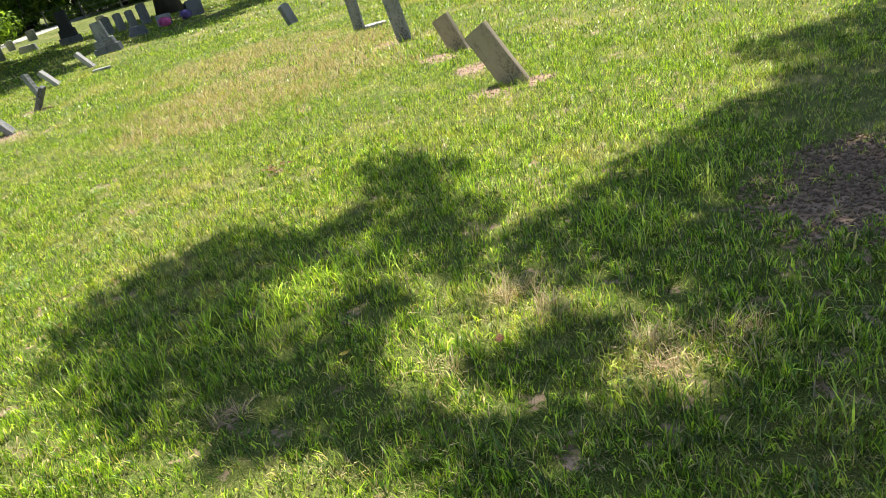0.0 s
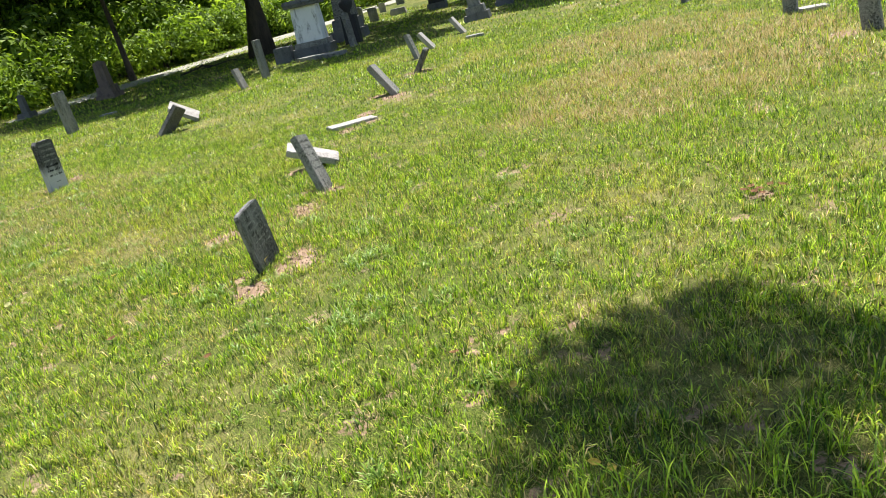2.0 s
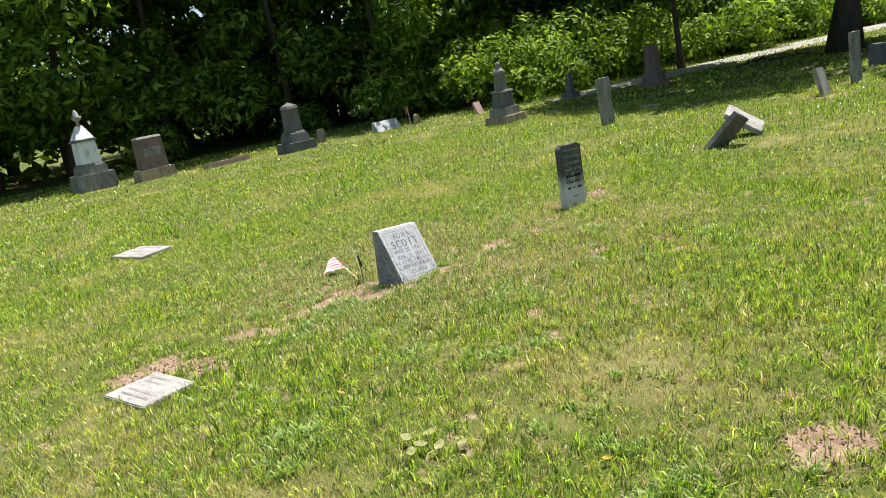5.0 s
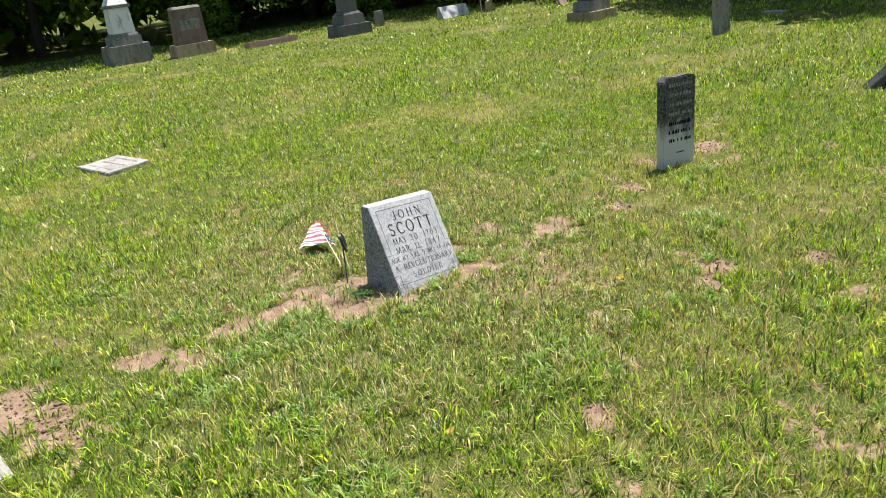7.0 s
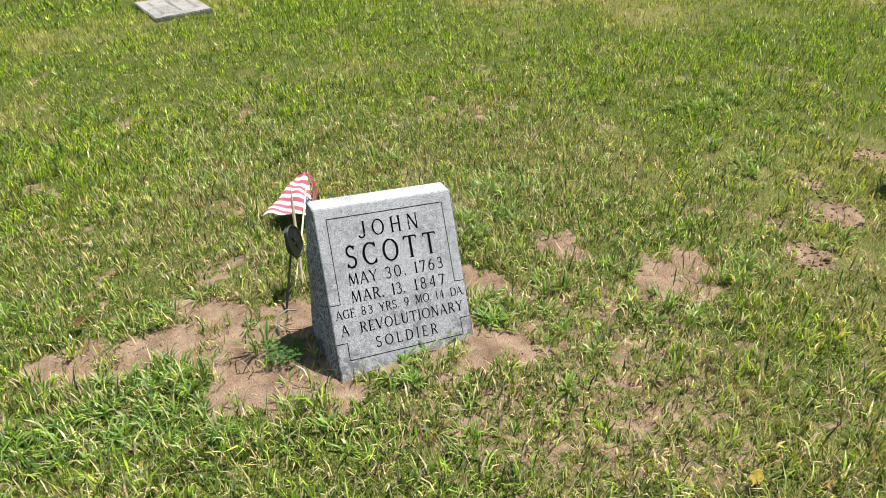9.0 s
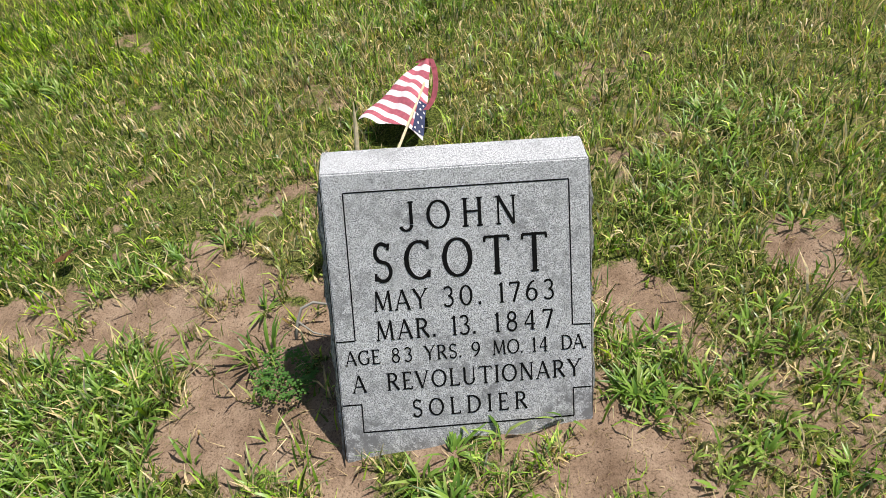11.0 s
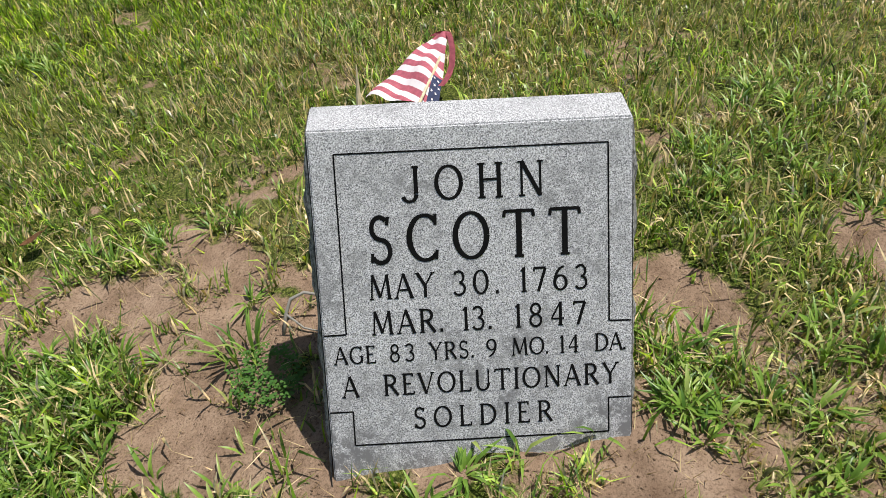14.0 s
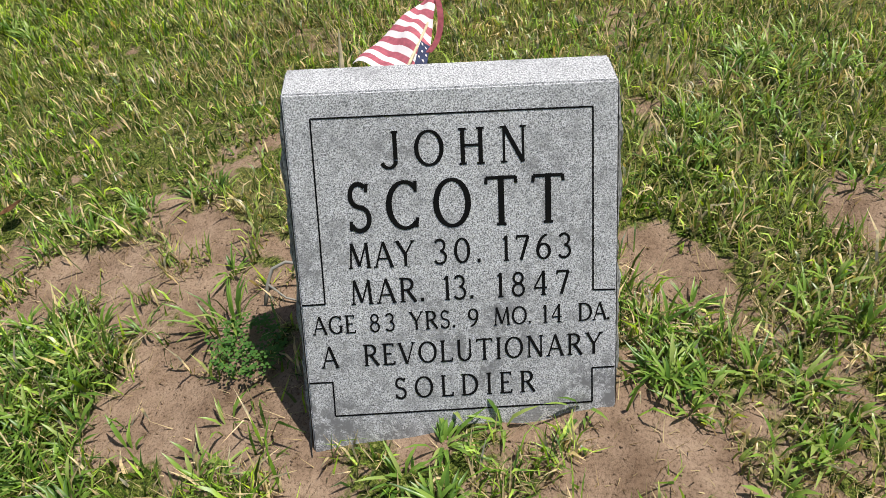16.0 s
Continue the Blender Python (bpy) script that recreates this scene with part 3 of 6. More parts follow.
    for word, f, cap, xa, xb in words:
        for bm in word_letters(word, cap, xa, xb):
            bmesh.ops.translate(bm, vec=(0, 0, -f * L - cap / 2), verts=bm.verts)
            part("letter", on_face(bm), CARVED_SHADE, root)
    hw = W / 2
    # the stepped cut line round the text, its groove shade drawn as black strips
    runs = [((-0.205, 0.064), (0.206, 0.066)), ((-0.205, 0.064), (-0.206, 0.570)), ((-0.206, 0.570), (-hw + 0.002, 0.571)), ((0.206, 0.066), (0.207, 0.569)), ((0.207, 0.569), (hw - 0.002, 0.571)),
            ((-hw + 0.002, 0.803), (-0.2045, 0.803)), ((-0.2045, 0.803), (-0.205, 0.908)), ((-0.205, 0.908), (0.206, 0.907)), ((0.206, 0.907), (0.2057, 0.802)), ((0.2057, 0.802), (hw - 0.002, 0.802))]
    for (xa, fa), (xb, fb) in runs:
        a, b = Vector((xa, 0, -fa * L)), Vector((xb, 0, -fb * L))
        d = (b - a).normalized()
        nrm = Vector((-d.z, 0, d.x)) * 0.0012
        bm = bmesh.new()
        lo = [bm.verts.new(p + Vector((0, 0.001, 0))) for p in (a - nrm, a + nrm, b + nrm, b - nrm)]
        hi = [bm.verts.new(v.co + Vector((0, -0.0016, 0))) for v in lo]
        bm.faces.new(hi)
        for i in range(4):
            bm.faces.new((lo[i], lo[(i + 1) % 4], hi[(i + 1) % 4], hi[i]))
        bmesh.ops.recalc_face_normals(bm, faces=bm.faces)
        part("border_line", on_face(bm), CARVED_SHADE, root)


slant_marker()


# ---- thin old gravestones ----
def top_outline(w, h, shape, sink=0.12):
    """Outline in x and z of an upright slab with its head: flat, arch, chipped or worn."""
    hw = w / 2
    if shape == "arch":
        arc = [(hw * math.cos(a), h - hw * 0.35 + hw * 0.35 * math.sin(a)) for a in np.linspace(0, math.pi, 11)]
        return [(-hw, -sink), (hw, -sink)] + arc
    if shape == "chipped":
        return [(-hw, -sink), (hw, -sink), (hw, h * 0.97), (hw * 0.55, h), (-hw * 0.2, h * 0.985), (-hw * 0.75, h), (-hw, h * 0.94)]
    if shape == "worn":
        return [(-hw, -sink), (hw, -sink), (hw, h * 0.965), (hw * 0.8, h * 0.995), (hw * 0.3, h), (-hw * 0.4, h * 0.995), (-hw * 0.86, h * 0.985), (-hw, h * 0.95)]
    return [(-hw, -sink), (hw, -sink), (hw, h), (-hw, h)]


def script_bars(w, h, rows, top, bottom, seed, material, root, d):
    """Weathered lettering that cannot be read: rows of small cut bars on the face."""
    rnd = random.Random(seed)
    for r in range(rows):
        z = top - (top - bottom) * r / max(1, rows - 1)
        x, bm = -w * 0.36 + rnd.random() * 0.05 * w, bmesh.new()
        while x < w * 0.34:
            lw, lh = w * rnd.uniform(0.025, 0.05), h * rnd.uniform(0.028, 0.042)
            vs = [bm.verts.new((px, -d / 2 - 0.0015, pz)) for px, pz in ((x, z), (x + lw, z), (x + lw * 0.9, z + lh), (x + lw * 0.1, z + lh))]
            bk = [bm.verts.new((v.co.x, -d / 2 + 0.002, v.co.z)) for v in vs]
            bm.faces.new(vs)
            for i in range(4):
                bm.faces.new((vs[i], bk[i], bk[(i + 1) % 4], vs[(i + 1) % 4]))
            x += lw * rnd.uniform(1.25, 1.6) + (w * 0.06 if rnd.random() < 0.2 else 0)
        tagged(part("lettering", bm, material, root, "worn illegible lettering"), kind="stuff")


def slab_stone(x, y, ang, w, d, h, material, label, back=0.0, side=0.0, shape="flat", rows=0, carve=None, seed=0, group="old gravestones in the lawn", rough=0.004):
    root = thing("gravestone", place(x, y, ang, back, side), label, "gravestone", group)
    part("slab", outline_prism(top_outline(w, h, shape), d, 0.008, rough, seed, 3), material, root)
    if rows:
        script_bars(w, h, rows, h * 0.86, h * 0.35, seed, carve or CARVED_SOFT, root, d)
    return root


slab_stone(-5.52, 5.596, 103.8, 0.358, 0.050, 0.505, MARBLE_STAINED, "dark lichen-stained marble gravestone leaning back in bare soil", 4.9, -4.0, "worn", 6, CARVED_PALE, 1)
slab_stone(-6.24, 7.50, 92, 0.20, 0.085, 0.60, MARBLE_GREY, "narrow grey marble gravestone leaning beside a fallen slab", 22, 8, "flat", 5, CARVED_SOFT, 2)
slab_stone(-8.10, 12.58, 104, 0.30, 0.10, 0.62, MARBLE_GREY, "grey marble gravestone leaning far back over soil", 34, 3, "flat", 0, None, 3)
slab_stone(-9.75, 16.75, 104, 0.32, 0.09, 0.56, MARBLE_GREY, "grey marble gravestone leaning back with worn text", 17, 6, "flat", 4, CARVED_SOFT, 4)
slab_stone(-9.95, 18.05, 106, 0.36, 0.09, 0.50, MARBLE_PALE, "pale marble gravestone tilted far back", 36, 0, "flat", 0, None, 5)
slab_stone(-10.18, 20.5, 104, 0.36, 0.10, 0.52, MARBLE_PALE, "pale marble gravestone leaning back in the grass", 34, 0, "flat", 0, None, 6)
slab_stone(-8.68, 14.58, 104, 0.30, 0.08, 0.50, MARBLE_BLACK, "dark broken gravestone stub leaning forward", -34, 0, "chipped", 0, None, 7)
slab_stone(-12.76, 11.74, 100, 0.30, 0.09, 0.58, MARBLE_BLACK, "dark gravestone stub leaning forward under a broken slab", -36, 26, "flat", 0, None, 8)
faded = slab_stone(-11.82, 8.55, 101, 0.355, 0.085, 0.735, MARBLE_FADED, "black-stained marble gravestone with clean white foot", 1, 2, "chipped", 0, None, 9)
script_bars(0.355, 0.735, 4, 0.65, 0.42, 91, CARVED_PALE, faded, 0.085)
script_bars(0.355, 0.735, 3, 0.34, 0.20, 92, CARVED_SHADE, faded, 0.085)
part("cut_line", block(-0.03, 0.05, -0.0455, -0.040, 0.105, 0.112, bevel=0), CARVED_SHADE, faded)
slab_stone(-17.65, 13.56, 112, 0.40, 0.11, 0.99, MARBLE_GREY, "tall grey streaked marble gravestone in sunlit grass", 2, 0, "flat", 0, None, 10)
slab_stone(-15.01, 17.87, 108, 0.42, 0.09, 1.02, MARBLE_GREY, "tall thin grey marble gravestone at the edge of the shade", 1, 0, "flat", 0, None, 11)
slab_stone(-14.53, 16.35, 104, 0.30, 0.08, 0.54, MARBLE_GREY, "small grey marble gravestone leaning back", 17, 4, "flat", 0, None, 12)
slab_stone(0.33, 7.80, -16, 0.27, 0.13, 0.68, MARBLE_BROWN, "brown-grey gravestone leaning sharply over a hollow", 5, -29, "flat", 0, None, 13)
slab_stone(-0.20, 10.30, -22, 0.25, 0.11, 0.50, MARBLE_BROWN, "small brown gravestone leaning over bare soil", 4, -23, "flat", 0, None, 14)
slab_stone(-1.05, 12.25, -20, 0.22, 0.12, 0.85, MARBLE_GREY, "tall narrow grey gravestone leaning in dry grass", 2, -8, "flat", 0, None, 15)
slab_stone(-2.02, 14.55, -20, 0.20, 0.10, 0.80, MARBLE_GREY, "tall narrow grey gravestone beside a flat stone", 2, -4, "flat", 0, None, 16)
slab_stone(-4.07, 18.5, 60, 0.30, 0.12, 0.52, GRANITE_DARK, "dark small gravestone bent over in the lawn", 20, 0, "arch", 0, None, 17)


def fallen_slab(x, y, ang, lx, ly, t, material, label, tilt=0.0, roll=0.0, lift=0.0, rows=0, seed=0):
    """A slab lying on the grass: lx along ang, ly across, t thick."""
    root = thing("fallen_gravestone", pose(x, y, float(G(x, y)) + lift, 0, 0, ang) @ pose(0, 0, 0, roll, tilt, 0), label, "gravestone", "fallen gravestones")
    bm = outline_prism([(-lx / 2, -ly / 2), (lx / 2, -ly / 2), (lx / 2, ly / 2), (-lx / 2, ly / 2)], t, 0.008, 0.006, seed, 3)
    bmesh.ops.transform(bm, matrix=pose(0, 0, t / 2, 90, 0, 0), verts=bm.verts)
    part("slab", bm, material, root)
    rnd = random.Random(seed + 40)
    for r in range(rows):
        v = ly * (0.30 - 0.62 * r / max(1, rows - 1))
        u, bm = -lx * 0.34, bmesh.new()
        while u < lx * 0.33:
            lw, lh = lx * rnd.uniform(0.015, 0.03), ly * 0.06
            vs = [bm.verts.new((px, py, t + 0.0015)) for px, py in ((u, v), (u + lw, v), (u + lw * 0.9, v + lh), (u + 0.1 * lw, v + lh))]
            bk = [bm.verts.new((q.co.x, q.co.y, t - 0.002)) for q in vs]
            bm.faces.new(vs)
            for i in range(4):
                bm.faces.new((vs[i], bk[i], bk[(i + 1) % 4], vs[(i + 1) % 4]))
            u += lw * rnd.uniform(1.2, 1.7)
        tagged(part("lettering", bm, CARVED_DUST, root, "worn illegible lettering"), kind="stuff")
    return root


fallen_slab(-6.96, 8.36, 35, 0.60, 0.32, 0.075, MARBLE_PALE, "pale broken marble slab propped on soil", 24, 8, 0.12, 0, 21)
fallen_slab(-7.72, 10.48, 55, 0.74, 0.24, 0.06, MARBLE_PALE, "pale fallen marble slab sunk in the lawn", 2, 3, -0.022, 0, 22)
fallen_slab(-13.05, 12.62, 44, 0.60, 0.46, 0.08, MARBLE_PALE, "pale broken slab propped behind a dark stub", 34, 14, 0.20, 0, 23)
fallen_slab(-9.94, 3.53, 26, 0.56, 0.42, 0.05, MARBLE_PALE, "flat pale marble plaque set in bare soil", 0, 0, -0.024, 5, 24)
fallen_slab(-15.96, 3.80, 31, 0.78, 0.52, 0.045, MARBLE_PALE, "flat pale stone slab lying in the lawn", 0, 1, 0.0, 3, 25)
fallen_slab(-18.84, 15.69, 22, 0.40, 0.25, 0.05, MARBLE_PALE, "small pale flat stone in the grass", 0, 0, -0.01, 0, 26)
fallen_slab(-1.72, 14.62, 10, 0.42, 0.30, 0.06, MARBLE_PALE, "small pale flat stone beside a gravestone", 0, 0, -0.01, 0, 27)
fallen_slab(-9.2, 18.9, 20, 0.45, 0.28, 0.06, MARBLE_GREY, "small grey flat stone in the grass", 0, 0, 0.0, 0, 28)


# ---- monuments ----
def monument(name, x, y, ang, tiers, label, cap=None, finial=None, group="monuments by the woods", back=0.0, side=0.0):
    """Stacked blocks: (part name, half width, half depth, z0, z1, taper, material); cap: a low pyramid; finial: a turned top."""
    root = thing(name, place(x, y, ang, back, side), label, "monument", group)
    for pn, hw, hd, z0, z1, tp, mt in tiers:
        part(pn, block(-hw, hw, -hd, hd, z0, z1, tp, 0.012), mt, root)
    if cap:
        z0, z1, hw, hd, mt = cap
        bm = bmesh.new()
        b = [bm.verts.new(p) for p in ((-hw, -hd, z0), (hw, -hd, z0), (hw, hd, z0), (-hw, hd, z0))]
        t = bm.verts.new((0, 0, z1))
        bm.faces.new(b[::-1])
        for i in range(4):
            bm.faces.new((b[i], b[(i + 1) % 4], t))
        part("cap", bm, mt, root)
    if finial:
        prof, mt = finial
        part("finial", lathe(prof), mt, root, smooth=True)
    return root


MARBLE_BRIGHT = stone_mat("marble_bright", (0.88, 0.88, 0.88), (0.74, 0.74, 0.75), (0.12, 0.12, 0.12), 0.25)
MG, MW, GD, GB = MARBLE_GREY, MARBLE_BRIGHT, GRANITE_DARK, GRANITE_BROWN
monument("gravestone_monument", -30.4, 3.2, 112, [("base", 0.58, 0.44, -0.1, 0.52, 0.02, MG), ("plinth", 0.42, 0.34, 0.52, 0.76, 0.02, MG), ("foot_moulding", 0.37, 0.30, 0.76, 0.84, 0.03, MG), ("die", 0.31, 0.26, 0.84, 1.52, 0.03, MW), ("cornice", 0.33, 0.28, 1.52, 1.60, 0.0, MARBLE_GREY), ("shoulder", 0.29, 0.25, 1.60, 2.02, 0.19, MW)],
         "grey and white marble monument with turned finial", finial=([(0.08, 1.98), (0.05, 2.06), (0.05, 2.16), (0.13, 2.21), (0.15, 2.28), (0.09, 2.34), (0.08, 2.42), (0.04, 2.48), (0.01, 2.52)], MARBLE_PALE))
monument("gravestone_monument", -29.8, 5.0, 112, [("base", 0.60, 0.30, -0.1, 0.34, 0.03, MARBLE_BROWN), ("die", 0.44, 0.2, 0.34, 1.28, 0.03, GRANITE_BROWN), ("rough_top", 0.42, 0.185, 1.28, 1.35, 0.03, MARBLE_PALE), ("inscription_panel", 0.30, 0.21, 0.72, 1.0, 0.0, MARBLE_GREY)], "brown granite gravestone with grey panel on rough base")
monument("gravestone_monument", -28.7, 9.4, 112, [("base", 0.52, 0.42, -0.1, 0.30, 0.02, GD), ("plinth", 0.38, 0.31, 0.30, 0.56, 0.03, GD), ("foot_moulding", 0.31, 0.26, 0.56, 0.64, 0.05, GD), ("shaft", 0.24, 0.20, 0.64, 1.36, 0.025, GD), ("gable", 0.235, 0.195, 1.36, 1.46, 0.02, MARBLE_GREY)], "dark granite monument with tapering shaft and pointed top", cap=(1.46, 1.58, 0.19, 0.15, GD))
monument("small_gravestone", -29.9, 10.6, 112, [("slab", 0.15, 0.07, -0.1, 0.46, 0.01, MG)], "small grey upright gravestone near the woods")
monument("gravestone_monument", -22.6, 13.85, 112, [("base", 0.44, 0.40, -0.1, 0.22, 0.02, MARBLE_BROWN), ("plinth", 0.33, 0.30, 0.22, 0.44, 0.02, MG), ("die", 0.24, 0.22, 0.44, 0.84, 0.03, GD), ("cornice", 0.25, 0.23, 0.84, 0.90, 0.02, MG), ("shaft", 0.14, 0.14, 0.90, 1.36, 0.03, MG)],
         "grey granite monument with slim shaft and ball finial", finial=([(0.17, 1.34), (0.18, 1.40), (0.10, 1.46), (0.05, 1.52), (0.07, 1.58), (0.05, 1.64), (0.01, 1.66)], MARBLE_GREY))
monument("gravestone_monument", -25.7, 18.2, 112, [("base", 0.26, 0.24, -0.1, 0.18, 0.02, GD), ("shaft", 0.11, 0.11, 0.18, 0.74, 0.02, GD)], "small dark obelisk in the shade", cap=(0.74, 0.80, 0.09, 0.09, GD))
monument("gravestone_monument", -23.5, 19.9, 112, [("base", 0.40, 0.36, -0.1, 0.16, 0.02, GB), ("plinth", 0.31, 0.28, 0.16, 0.42, 0.02, GB), ("shaft", 0.19, 0.19, 0.42, 1.2, 0.03, GB)], "brown granite obelisk monument in tree shade", cap=(1.2, 1.28, 0.16, 0.16, GB))
fallen_slab(-29.6, 7.2, 108, 1.5, 0.5, 0.17, GRANITE_PINK, "pink granite ledger lying on the grass", 0, -5, -0.03, 0, 31)


def slant_small():
    root = thing("slant_gravestone", place(-29.2, 12.8, 108), "white wide slant gravestone on sunlit grass", "gravestone")
    bm = bmesh.new()
    prof = [(-0.18, -0.05), (0.05, 0.33), (0.15, 0.33), (0.2, -0.05)]
    a = [bm.verts.new((-0.52, y, z)) for y, z in prof]
    b = [bm.verts.new((0.52, y, z)) for y, z in prof]
    bm.faces.new(a)
    bm.faces.new(b[::-1])
    for i in range(4):
        bm.faces.new((a[i], b[i], b[(i + 1) % 4], a[(i + 1) % 4]))
    bmesh.ops.recalc_face_normals(bm, faces=bm.faces)
    part("body", bm, MARBLE_WHITE, root)


slant_small()
slab_stone(-28.9, 13.85, 112, 0.22, 0.10, 0.34, MARBLE_BROWN, "small brown upright gravestone with a flag beside it", 0, 0, "arch", 0, None, 33, "stones by the woods")
slab_stone(-27.5, 15.65, 112, 0.34, 0.09, 0.42, GRANITE_PINK, "pale pink gravestone leaning back near the woods", 22, 0, "flat", 0, None, 34, "stones by the woods")


def tomb_group():
    """The white pedestal monument in the tree's shade with its low blocks and ledger."""
    monument("pedestal_monument", -15.9, 21.7, 20, [("base", 0.62, 0.50, -0.1, 0.30, 0.02, GD), ("plinth", 0.54, 0.43, 0.30, 0.46, 0.02, MG), ("die", 0.44, 0.36, 0.46, 1.52, 0.04, MW), ("cornice", 0.54, 0.46, 1.52, 1.62, -0.03, GD), ("cornice", 0.58, 0.50, 1.62, 1.74, 0.03, GD)],
             "white marble pedestal monument with dark moulded cornice", group="monuments under the tree")
    monument("stone_block", -16.6, 21.0, 20, [("block", 0.28, 0.24, -0.1, 0.48, 0.01, GD)], "low dark granite block with pale top", group="monuments under the tree")
    fallen_slab(-14.9, 20.5, -10, 1.6, 0.55, 0.10, MARBLE_GREY, "grey ledger slab beside the pedestal monument", 0, 0, 0.0, 0, 35)
    monument("gravestone_monument", -16.7, 25.2, 20, [("base", 0.62, 0.55, -0.1, 0.35, 0.02, GD), ("plinth", 0.5, 0.44, 0.35, 0.75, 0.03, GD), ("shaft", 0.38, 0.34, 0.75, 2.2, 0.08, MARBLE_DARK)], "tall grey obelisk monument in tree shade", group="monuments under the tree")
    slab_stone(-14.9, 22.4, 108, 0.5, 0.12, 1.05, MARBLE_DARK, "tall dark gravestone beside the pedestal monument", 4, 0, "arch", 0, None, 36, "stones under the tree")
    monument("urn_monument", -15.6, 23.6, 20, [("base", 0.26, 0.26, -0.1, 0.9, 0.02, BLACK_STONE)], "dark pedestal with urn in the shade", finial=([(0.1, 0.88), (0.08, 1.0), (0.22, 1.2), (0.24, 1.32), (0.12, 1.42), (0.03, 1.5)], BLACK_STONE), group="monuments under the tree")


tomb_group()
monument("gravestone_monument", -11.0, 23.6, 15, [("base", 0.40, 0.36, -0.1, 0.2, 0.02, GD), ("plinth", 0.30, 0.27, 0.2, 0.42, 0.02, MG), ("die", 0.19, 0.17, 0.42, 0.95, 0.03, MG)], "grey marble pedestal gravestone at the shade's edge", group="far monuments", side=-6)
monument("gravestone_monument", -16.6, 32.6, 15, [("base", 0.42, 0.36, -0.1, 0.28, 0.02, GD), ("plinth", 0.33, 0.28, 0.28, 0.6, 0.02, BLACK_STONE), ("shaft", 0.24, 0.2, 0.6, 1.35, 0.04, BLACK_STONE)], "black granite monument in the far rows", group="far monuments")
for sx, sy, sw, sh, mt in ((-21.0, 33.0, 0.55, 0.75, MARBLE_GREY), (-19.8, 32.4, 0.42, 0.62, MARBLE_GREY), (-23.0, 39.0, 0.35, 0.5, MARBLE_PALE), (-24.5, 44.0, 0.5, 0.6, MARBLE_GREY), (-18.4, 40.0, 0.45, 0.55, MARBLE_PALE), (-14.7, 32.2, 0.42, 0.7, MARBLE_DARK), (-14.2, 32.4, 0.34, 0.72, MARBLE_GREY), (-13.7, 32.5, 0.34, 0.72, MARBLE_GREY), (-13.2, 32.7, 0.40, 0.85, MARBLE_DARK)):
    slab_stone(sx, sy, 15, sw, 0.14, sh, mt, "grey upright gravestone in the far rows", 2, -3, "arch", 0, None, int(sw * 100), "far gravestones")
monument("rough_boulder", -19.4, 34.1, 20, [("boulder", 0.45, 0.3, -0.1, 0.3, 0.12, MARBLE_PALE)], "low pale boulder marker in the grass", group="far monuments")
monument("small_gravestone", -11.5, 27.4, 20, [("base", 0.35, 0.25, -0.1, 0.15, 0.02, GD), ("slab", 0.3, 0.12, 0.15, 0.32, 0.02, GD)], "low dark granite gravestone", group="far monuments")
slab_stone(-10.9, 28.6, 20, 0.55, 0.22, 0.42, MARBLE_GREY, "grey slant gravestone beside flowers", 25, 0, "flat", 0, None, 41, "far gravestones")
slab_stone(-10.1, 30.0, 20, 0.6, 0.16, 0.6, GRANITE_DARK, "dark gravestone beside purple flowers", 3, 0, "flat", 0, None, 42, "far gravestones")
slab_stone(-10.0, 35.2, 20, 0.6, 0.16, 0.6, MARBLE_GREY, "grey gravestone in the far rows", 3, -10, "flat", 0, None, 43, "far gravestones")


def bouquet(x, y, r, material, label):
    """A mound of small petals on short stems."""
    root = thing("flower_bouquet", place(x, y, 0), label, "flowers")
    rnd = np.random.default_rng(int(abs(x) * 10))
    n = 220
    u = rnd.normal(size=(n, 3))
    u /= np.linalg.norm(u, axis=1)[:, None]
    c = u * r * rnd.uniform(0.6, 1.0, (n, 1)) * [1, 1, 0.7] + [0, 0, r * 0.75]
    e1 = np.cross(u, [0.3, 0.2, 0.9])
    e1 /= np.linalg.norm(e1, axis=1)[:, None]
    e2 = np.cross(u, e1)
    s = 0.05
    v = np.stack([c - e1 * s, c - e2 * s + u * 0.01, c + e1 * s, c + e2 * s + u * 0.01], 1)
    ob = new("petals", soup("petals", v, [[0, 1, 2, 3]], n, material, 4))
    ob.parent = root
    for k in range(5):
        part("stem", tube([(0.03 * k - 0.06, 0, 0), (0.05 * k - 0.1, 0.02, r * 0.7)], 0.006), CLOVER, root)


bouquet(-10.75, 28.2, 0.24, FLOWER_PINK, "bright pink flower bouquet at a gravestone")
bouquet(-10.3, 29.3, 0.26, FLOWER_PURPLE, "purple flower bouquet at a gravestone")
bouquet(-11.3, 33.0, 0.35, BLACK_STONE, "dark wreath on the grass by a grave")


